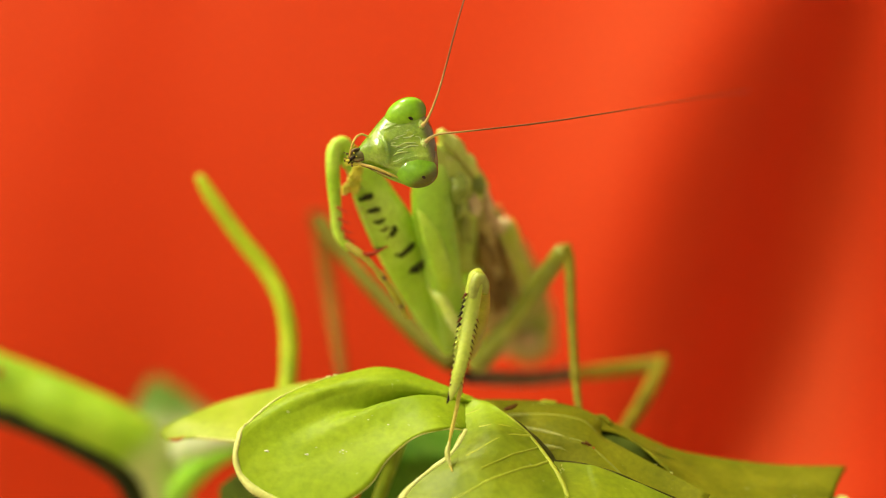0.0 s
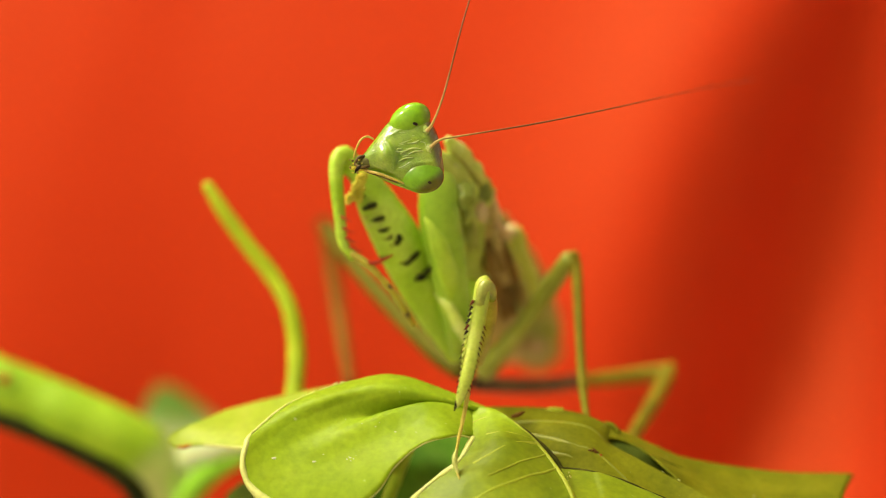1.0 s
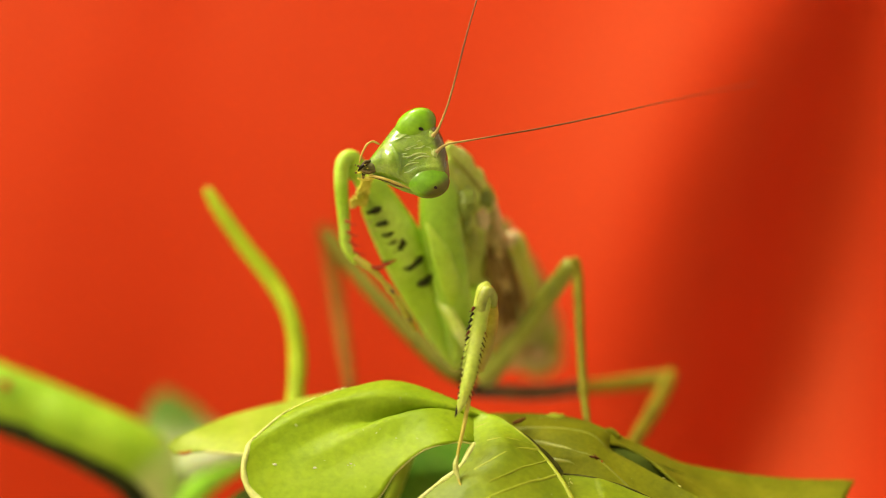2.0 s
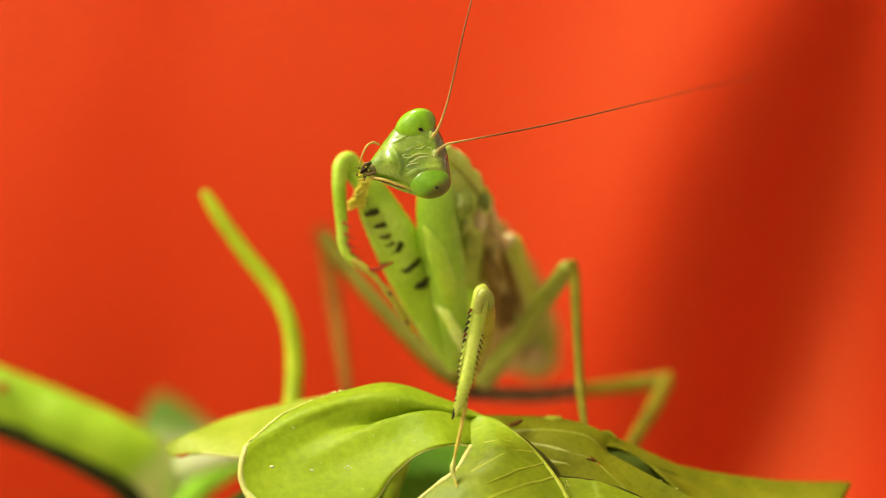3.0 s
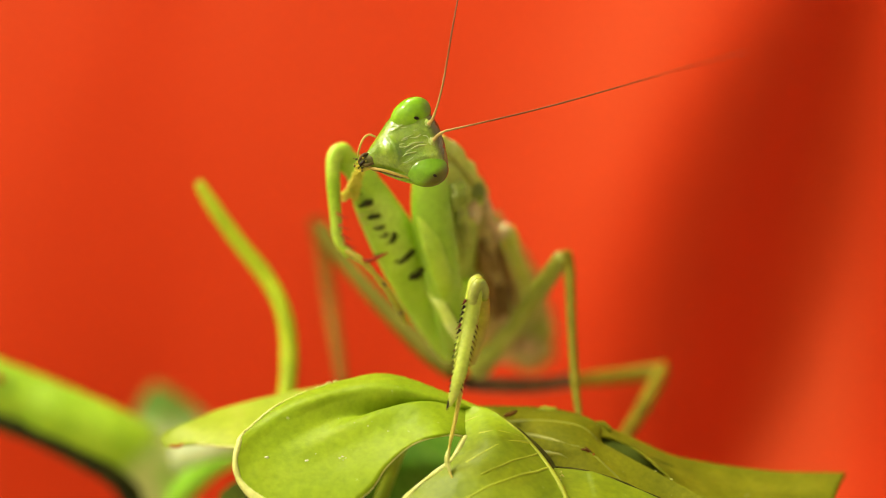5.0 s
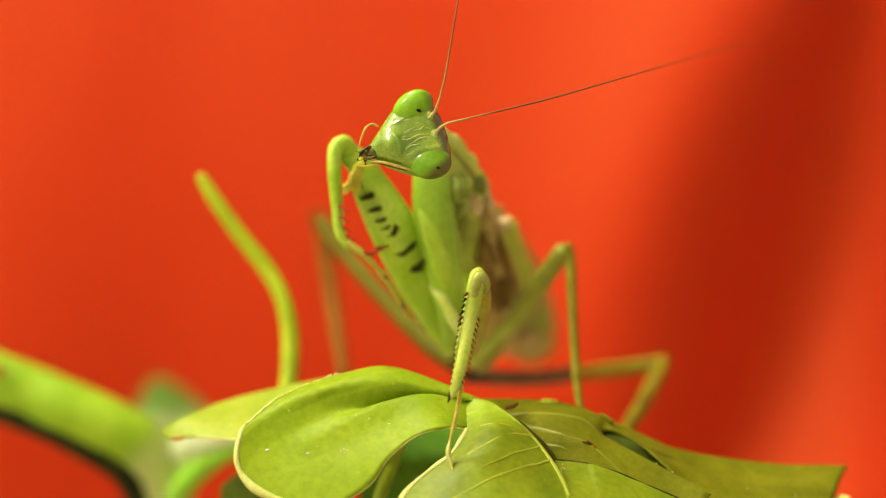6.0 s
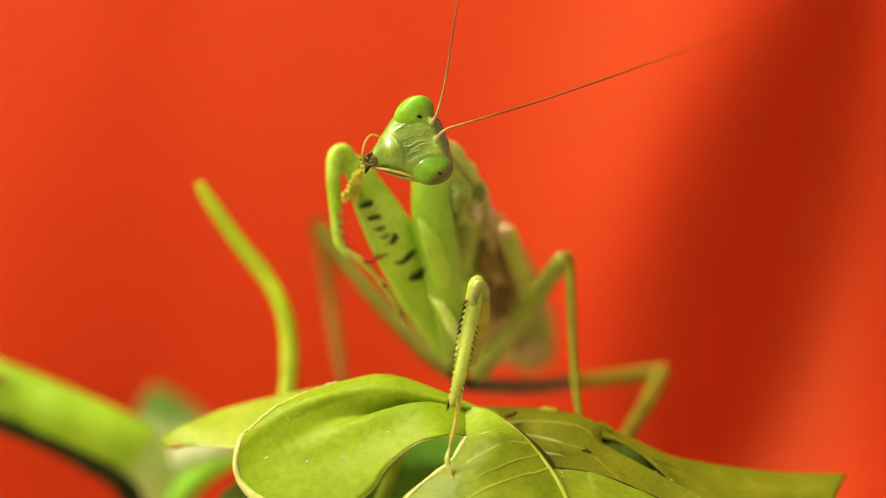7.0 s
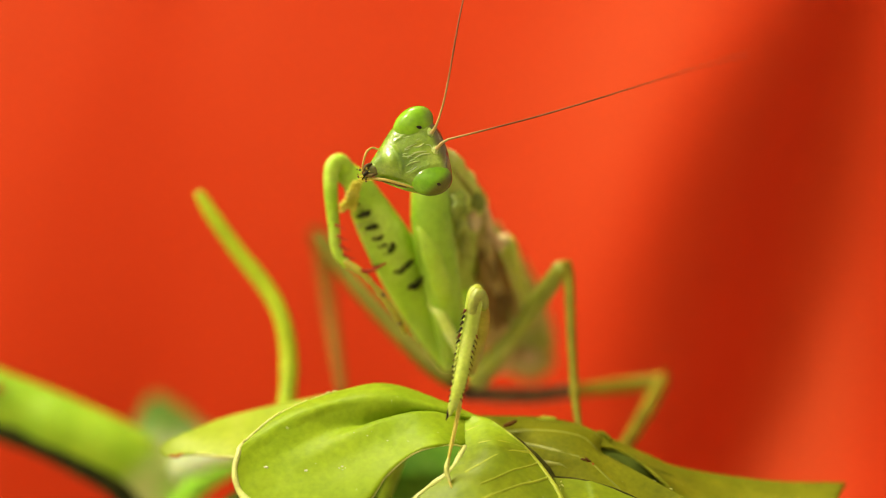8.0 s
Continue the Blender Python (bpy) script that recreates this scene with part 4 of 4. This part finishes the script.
    for a, b in (((-8.42, 6, 2.15), (-7.57, 5.6, 1.82)), ((-8.29, 6.2, 1.22), (-7.39, 5.8, 0.89)), ((-8.11, 6.4, 0.42), (-7.21, 6, 0.05)), ((-7.85, 6.8, -0.33), (-6.85, 6.4, -0.66))):
        part("spine", cone(a, Vector(a) + (Vector(b) - Vector(a)) * 1.1, 0.13), HORN_BRIGHT, femur)
    for q in ((-4.58, 5.6, -3.74), (-3.21, 7.6, -6.18)):
        part("joint_spot", ball(q, (0.24, 0.2, 0.12), pose(0, 0, 0, 0, 45, 0), seg=12, lump=0.9), LIMB_BROWN, femur)
    for x, y, z in ((-6.5, 9, 2.04), (-6.13, 9.2, 1.43), (-5.76, 9.4, 0.71), (-5.38, 9.7, 0), (-4.91, 10, -0.67), (-4.49, 10.3, -1.34), (-4.02, 10.6, -2.06)):
        part("spine_base", ball((x, y - 0.3, z), (0.36, 0.42, 0.24), pose(0, 0, 0, 0, -25, 0), seg=12, lump=0.3), LIMB, femur)
    rng = random.Random(4)
    bm = bmesh.new()
    for k in range(340):
        t = rng.random()
        q = Vector((-6.52, 5, 5.64)).lerp(Vector((-7.48, 5.8, 3.41)), t) + Vector((rng.uniform(-.6, .6), rng.uniform(-.4, .3), rng.uniform(-.3, .3))) * (0.6 + 0.6 * t)
        r = rng.uniform(.05, .13)
        ball(q, (r, r, r), bm=bm, seg=8, lump=.6)
    part("residue", bm, CRUMB, femur, "crumbly yellow food residue")
    # standing foreleg
    part("coxa", tube([(1.41, 22, 0.55, 0.81), (1.87, 17, -3.89, 1.18), (2.31, 12, -7.9, 1.06), (2.47, 9, -9.92, 0.66)], 40, 20, 0.7), BODY, mantis, "green upper foreleg")
    fem2 = part("femur", tube([(2.47, 9, -10.16, 0.6), (3.12, 5, -7.87, 0.72), (3.42, 1, -5.44, 0.66), (3.2, -2.4, -3.7, 0.5)], 40, 20, 0.9), LIMB_TAN, mantis, "tan green foreleg thigh pointing forward")
    tib2 = part("tibia", tube([(3.04, -3.6, -3.08, 0.4), (2.9, -3.9, -3.43, 0.62), (2.76, -4.1, -4.14, 0.67), (2.49, -4.2, -5.74, 0.65), (2.04, -4.6, -8.4, 0.62), (1.6, -5, -10.59, 0.53), (1.11, -5, -12.15, 0.4), (0.75, -5, -13.17, 0.09)], 50, 18, 0.8), LIMB, mantis, "pale green shin with rows of black-tipped spines")
    for k in range(16):
        t = k / 15
        a = Vector((2.09, -4.6, -4.75)).lerp(Vector((0.97, -5.2, -11.74)), t) + Vector((-0.12 * math.sin(3.1 * t), 0, 0))
        b = a + Vector((-0.36, -0.1, -0.40)) * (1.0 - 0.35 * t + 0.18 * math.sin(5.0 * k))
        bm = cone(a, b, 0.11)
        green = len(bm.faces)
        cone(a.lerp(b, 0.15 if t < 0.35 else 0.55), b + (b - a) * 0.1, 0.13 if t < 0.35 else 0.07, bm)
        bm.faces.ensure_lookup_table()
        for f in bm.faces[green:]:
            f.material_index = 1
        part("spine", bm, (LIMB, HORN if k % 4 else HORN_RED), tib2)
        if k > 2:
            a = Vector((3.2, -4.6, -5.55)).lerp(Vector((1.68, -5.2, -11.74)), t)
            b = a + Vector((0.24, -0.1, -0.38))
            part("spine", cone(a, b, 0.065), HORN if k % 3 else HORN_RED, tib2)
    part("claw", tube([(0.86, -5, -12.35, 0.15), (0.70, -5, -12.95, 0.13), (0.55, -5.2, -13.4, 0.04)], 12, 8), HORN, tib2, "dark pointed claw")
    part("knee", tube([(3.57, -3.6, -4.69, 0.36), (3.43, -3.9, -3.97, 0.51), (3.07, -4.2, -3.56, 0.56), (2.76, -4.3, -4.05, 0.56), (2.58, -4.3, -5.03, 0.51)], 24, 18, 0.9, wobble=0.3), KNEE, tib2, "glassy green knee joint")
    part("tarsus", tube([(1.78, -4.6, -10.26, 0.22), (1.64, -4.6, -12.04, 0.18), (1.2, -4.6, -14.35, 0.15), (0.84, -4.6, -15.95, 0.15), (0.67, -4.7, -17.09, 0.14), (0.75, -5, -18.04, 0.12), (0.97, -5.4, -18.71, 0.08)], 60, 10, wobble=.3), FOOT, tib2, "thin straw-coloured foot")
    part("pad", tube([(0.71, -4.7, -16.47, 0.13), (0.58, -4.9, -17.08, 0.22), (0.62, -5, -17.69, 0.22), (0.84, -5.2, -18.2, 0.13)], 18, 8, wobble=.8), RIM, tib2, "pale foot pad")
    # walking legs
    f = part("femur", tube([(3.36, 24, -11.75, 1.12), (6.54, 20, -7.84, 0.85), (8.81, 18, -4.41, 0.84), (10.6, 16, -1.62, 0.74)], 40, 16), LIMB_GREEN, mantis, "olive green walking leg thigh")
    t = part("tibia", tube([(10.89, 16, -1.32, 0.59), (11.21, 15.6, -2.79, 0.49), (11.32, 14, -6.76, 0.41), (11.43, 12.4, -10.57, 0.39), (11.52, 11.4, -12.53, 0.46)], 40, 14), LIMB_FAR, mantis, "thin olive green walking leg shin")
    part("tarsus", tube([(11.52, 11.4, -12.53, 0.38), (11.66, 10.4, -14.19, 0.33), (11.83, 9.2, -15.73, 0.29)], 20, 10), LIMB_FAR, t)
    # Inner thigh in dark brown, which holds the shade under the body.
    part("femur", tube([(2.36, 26, -13.08, 0.67), (6.03, 29, -13.46, 0.73), (9.23, 31, -13.53, 0.73), (12.27, 34, -13.33, 0.74)], 30, 14), LIMB_BROWN, mantis, "hind leg thigh base, dark brown for the body's shade")
    part("femur", tube([(12, 34, -13.38, 0.53), (14.72, 35, -13.17, 0.64), (17.99, 36, -12.85, 0.7), (20.78, 36, -12.48, 0.7)], 30, 14), LIMB_FAR, mantis, "olive hind leg thigh")
    part("tibia", tube([(21.1, 36, -12.16, 0.59), (20.6, 34, -12.9, 0.69), (18.73, 28, -15.16, 0.72), (16.38, 20, -17.43, 0.65), (14.71, 13, -18.82, 0.48)], 30, 14), LIMB_FAR, mantis, "olive hind leg shin")
    part("femur", tube([(1.32, 24, -11.75, 0.97), (-0.97, 26, -10.21, 0.97), (-4.89, 29, -6.45, 0.83), (-8.53, 32, -2.47, 0.74), (-11.15, 34, 0.9, 0.74)], 40, 16), LIMB_DULL, mantis, "dull olive walking leg thigh")
    part("tibia", tube([(-12.17, 46, 1.73, 0.78), (-11.6, 46, -0.61, 0.78), (-10.85, 44, -5.48, 0.71), (-10.02, 40, -9.74, 0.65), (-9.13, 34, -13.75, 0.53)], 40, 14), LIMB_RUST, mantis, "thin rusty walking leg shin")
    part("femur", tube([(8.41, 26, -5.49, 0.67), (7.39, 23, -2.99, 0.66), (6.51, 20.5, -0.7, 0.7), (5.92, 19, 0.65, 0.85)], 30, 16, wobble=0.2), LIMB, mantis, "pale green hind knee behind the body")
    part("knee_cap", ball((5.65, 18.4, 0.84), (0.6, 0.45, 0.5), lump=0.5), BLUSH, mantis, "peach tan cap of the hind knee")
    head, tip, palp, maxilla = head_of(mantis)
    up = antenna(head, [(-1.03, -1.4, 0.9, 0.18), (-1.35, -1.6, 1.33, 0.13), (-2.09, -1.8, 1.94, 0.09), (-3.4, -2, 2.82, 0.09), (-5.63, -2, 4.08, 0.08), (-7.32, -2, 4.99, 0.08), (-9.07, -1.6, 5.96, 0.07), (-10.99, -1, 7.08, 0.07), (-13.53, 0, 8.41, 0.07), (-16.51, 1, 9.93, 0.06)], "straw-coloured antenna base", ANTENNA_TAN)
    low = antenna(head, [(0.28, -1.4, 0.86, 0.18), (0.04, -1.4, 1.32, 0.14), (-0.1, -1.2, 1.93, 0.1), (0.18, -1, 4.67, 0.08), (0.59, 0, 9.29, 0.08), (0.87, 1, 14.01, 0.07), (0.97, 5, 19.09, 0.05), (0.95, 13, 24.83, 0.04), (0.97, 23, 30.15, 0.04)], "straw-coloured antenna base", ANTENNA)
    return mantis, head, femur, up, low, tip, palp, maxilla


MANTIS, HEAD_PART, FORELEG, ANTENNA_UP, ANTENNA_LOW, JAW, PALP, MAXILLA = mantis()


# ---- what moves ----
def motions():
    walk(HEAD_PART, [
        (0, pose(-0.00286, -0.02100, 0.01722, 0, 76.56, 0)),
        (0.5, pose(-0.00304, -0.02100, 0.01727, 0, 75.50, 0)),
        (1, pose(-0.00303, -0.02100, 0.01736, 0, 75.17, 0)),
        (1.5, pose(-0.00286, -0.02100, 0.01739, 0, 75.19, 0)),
        (3, pose(-0.00238, -0.02100, 0.01760, 0, 73.65, 0)),
        (3.5, pose(-0.00234, -0.02100, 0.01763, 0, 72.60, 0)),
        (4, pose(-0.00232, -0.02100, 0.01769, 0, 72.71, 0)),
        (4.5, pose(-0.00228, -0.02100, 0.01775, 0, 71.77, 0)),
        (6, pose(-0.00210, -0.02100, 0.01780, 0, 70.54, 0)),
        (6.5, pose(-0.00206, -0.02100, 0.01794, 0, 69.39, 0)),
        (7, pose(-0.00195, -0.02100, 0.01797, 0, 69.39, 0)),
        (7.5, pose(-0.00181, -0.02100, 0.01801, 0, 69.06, 0)),
        (8, pose(-0.00194, -0.02100, 0.01783, 0, 69.79, 0)),
    ])
    walk(FORELEG, [
        (0, pose(-0.00002, -0.00500, -0.00002, 0, -0.27, 0)),
        (0.5, pose(-0.00002, -0.00500, -0.00002, 0, -1.06, 0)),
        (1, pose(-0.00002, -0.00500, -0.00002, 0, -1.46, 0)),
        (1.5, pose(-0.00002, -0.00500, -0.00002, 0, -0.72, 0)),
        (3, pose(-0.00002, -0.00500, -0.00002, 0, 0.04, 0)),
        (3.5, pose(-0.00002, -0.00500, -0.00002, 0, 0.00, 0)),
        (4, pose(-0.00002, -0.00500, -0.00002, 0, -0.21, 0)),
        (4.5, pose(-0.00002, -0.00500, -0.00002, 0, -0.21, 0)),
        (6, pose(-0.00002, -0.00500, -0.00002, 0, -0.11, 0)),
        (6.5, pose(-0.00002, -0.00500, -0.00002, 0, -0.25, 0)),
        (7, pose(-0.00002, -0.00500, -0.00002, 0, -0.22, 0)),
        (7.5, pose(-0.00002, -0.00500, -0.00002, 0, -0.55, 0)),
        (8, pose(-0.00002, -0.00500, -0.00002, 0, -0.79, 0)),
    ])
    walk(ANTENNA_UP, [
        (0, pose(-0.00106, -0.00140, 0.00095, 0, -0.26, 0)),
        (1.5, pose(-0.00106, -0.00140, 0.00095, 0, 0.95, 0)),
        (3.5, pose(-0.00106, -0.00140, 0.00095, 0, 0.00, 0)),
        (4.5, pose(-0.00106, -0.00140, 0.00095, 0, -0.33, 0)),
        (6.5, pose(-0.00106, -0.00140, 0.00095, 0, 0.49, 0)),
        (7, pose(-0.00106, -0.00140, 0.00095, 0, 0.51, 0)),
        (8, pose(-0.00106, -0.00140, 0.00095, 0, 1.63, 0)),
    ])
    walk(ANTENNA_LOW, [
        (0, pose(0.00025, -0.00140, 0.00092, 0, 1.54, 0)),
        (1.5, pose(0.00025, -0.00140, 0.00092, 0, -0.39, 0)),
        (3.5, pose(0.00025, -0.00140, 0.00092, 0, 0.00, 0)),
        (4.5, pose(0.00025, -0.00140, 0.00092, 0, -0.27, 0)),
        (6.5, pose(0.00025, -0.00140, 0.00092, 0, 0.41, 0)),
        (7, pose(0.00025, -0.00140, 0.00092, 0, -1.69, 0)),
        (8, pose(0.00025, -0.00140, 0.00092, 0, 0.01, 0)),
    ])
    walk(JAW, [
        (0, pose(0, 0, 0, 0, 0.0, 0)),
        (0.3, pose(0, 0, 0, 0, 4.0, 0)),
        (0.6, pose(0, 0, 0, 0, -2.0, 0)),
        (0.9, pose(0, 0, 0, 0, -4.0, 0)),
        (1.2, pose(0, 0, 0, 0, 3.0, 0)),
        (1.5, pose(0, 0, 0, 0, 0.0, 0)),
        (2, pose(0, 0, 0, 0, 4.0, 0)),
        (2.5, pose(0, 0, 0, 0, -2.0, 0)),
        (2.8, pose(0, 0, 0, 0, 0.0, 0)),
        (3.2, pose(0, 0, 0, 0, 3.0, 0)),
        (3.6, pose(0, 0, 0, 0, -3.0, 0)),
        (4, pose(0, 0, 0, 0, 5.0, 0)),
        (4.4, pose(0, 0, 0, 0, 4.0, 0)),
        (4.9, pose(0, 0, 0, 0, 0.0, 0)),
        (5.4, pose(0, 0, 0, 0, 3.0, 0)),
        (6, pose(0, 0, 0, 0, 5.0, 0)),
        (6.5, pose(0, 0, 0, 0, -3.0, 0)),
        (7, pose(0, 0, 0, 0, -4.0, 0)),
        (7.5, pose(0, 0, 0, 0, 4.0, 0)),
        (8, pose(0, 0, 0, 0, 0.0, 0)),
    ])
    walk(PALP, [
        (0, pose(0, 0, 0, 0, -5.0, 0)),
        (0.3, pose(0, 0, 0, 0, 2.0, 0)),
        (0.6, pose(0, 0, 0, 0, 3.0, 0)),
        (0.9, pose(0, 0, 0, 0, 1.0, 0)),
        (1.2, pose(0, 0, 0, 0, -2.0, 0)),
        (1.5, pose(0, 0, 0, 0, -3.0, 0)),
        (2, pose(0, 0, 0, 0, 0.0, 0)),
        (2.5, pose(0, 0, 0, 0, 1.0, 0)),
        (2.8, pose(0, 0, 0, 0, 0.0, 0)),
        (3.2, pose(0, 0, 0, 0, 2.0, 0)),
        (3.6, pose(0, 0, 0, 0, -2.0, 0)),
        (4, pose(0, 0, 0, 0, 1.0, 0)),
        (4.4, pose(0, 0, 0, 0, 2.0, 0)),
        (4.9, pose(0, 0, 0, 0, -1.0, 0)),
        (5.4, pose(0, 0, 0, 0, 0.0, 0)),
        (6, pose(0, 0, 0, 0, 3.0, 0)),
        (6.5, pose(0, 0, 0, 0, 1.0, 0)),
        (7, pose(0, 0, 0, 0, -1.0, 0)),
        (7.5, pose(0, 0, 0, 0, 2.0, 0)),
        (8, pose(0, 0, 0, 0, -4.0, 0)),
    ])
    walk(MAXILLA, [
        (0, pose(0, 0, 0, 0, -0.0, 0)),
        (0.3, pose(0, 0, 0, 0, -2.8, 0)),
        (0.6, pose(0, 0, 0, 0, 1.4, 0)),
        (0.9, pose(0, 0, 0, 0, 2.8, 0)),
        (1.2, pose(0, 0, 0, 0, -2.1, 0)),
        (1.5, pose(0, 0, 0, 0, -0.0, 0)),
        (2, pose(0, 0, 0, 0, -2.8, 0)),
        (2.5, pose(0, 0, 0, 0, 1.4, 0)),
        (2.8, pose(0, 0, 0, 0, -0.0, 0)),
        (3.2, pose(0, 0, 0, 0, -2.1, 0)),
        (3.6, pose(0, 0, 0, 0, 2.1, 0)),
        (4, pose(0, 0, 0, 0, -3.5, 0)),
        (4.4, pose(0, 0, 0, 0, -2.8, 0)),
        (4.9, pose(0, 0, 0, 0, -0.0, 0)),
        (5.4, pose(0, 0, 0, 0, -2.1, 0)),
        (6, pose(0, 0, 0, 0, -3.5, 0)),
        (6.5, pose(0, 0, 0, 0, 2.1, 0)),
        (7, pose(0, 0, 0, 0, 2.8, 0)),
        (7.5, pose(0, 0, 0, 0, -2.8, 0)),
        (8, pose(0, 0, 0, 0, -0.0, 0)),
    ])


motions()
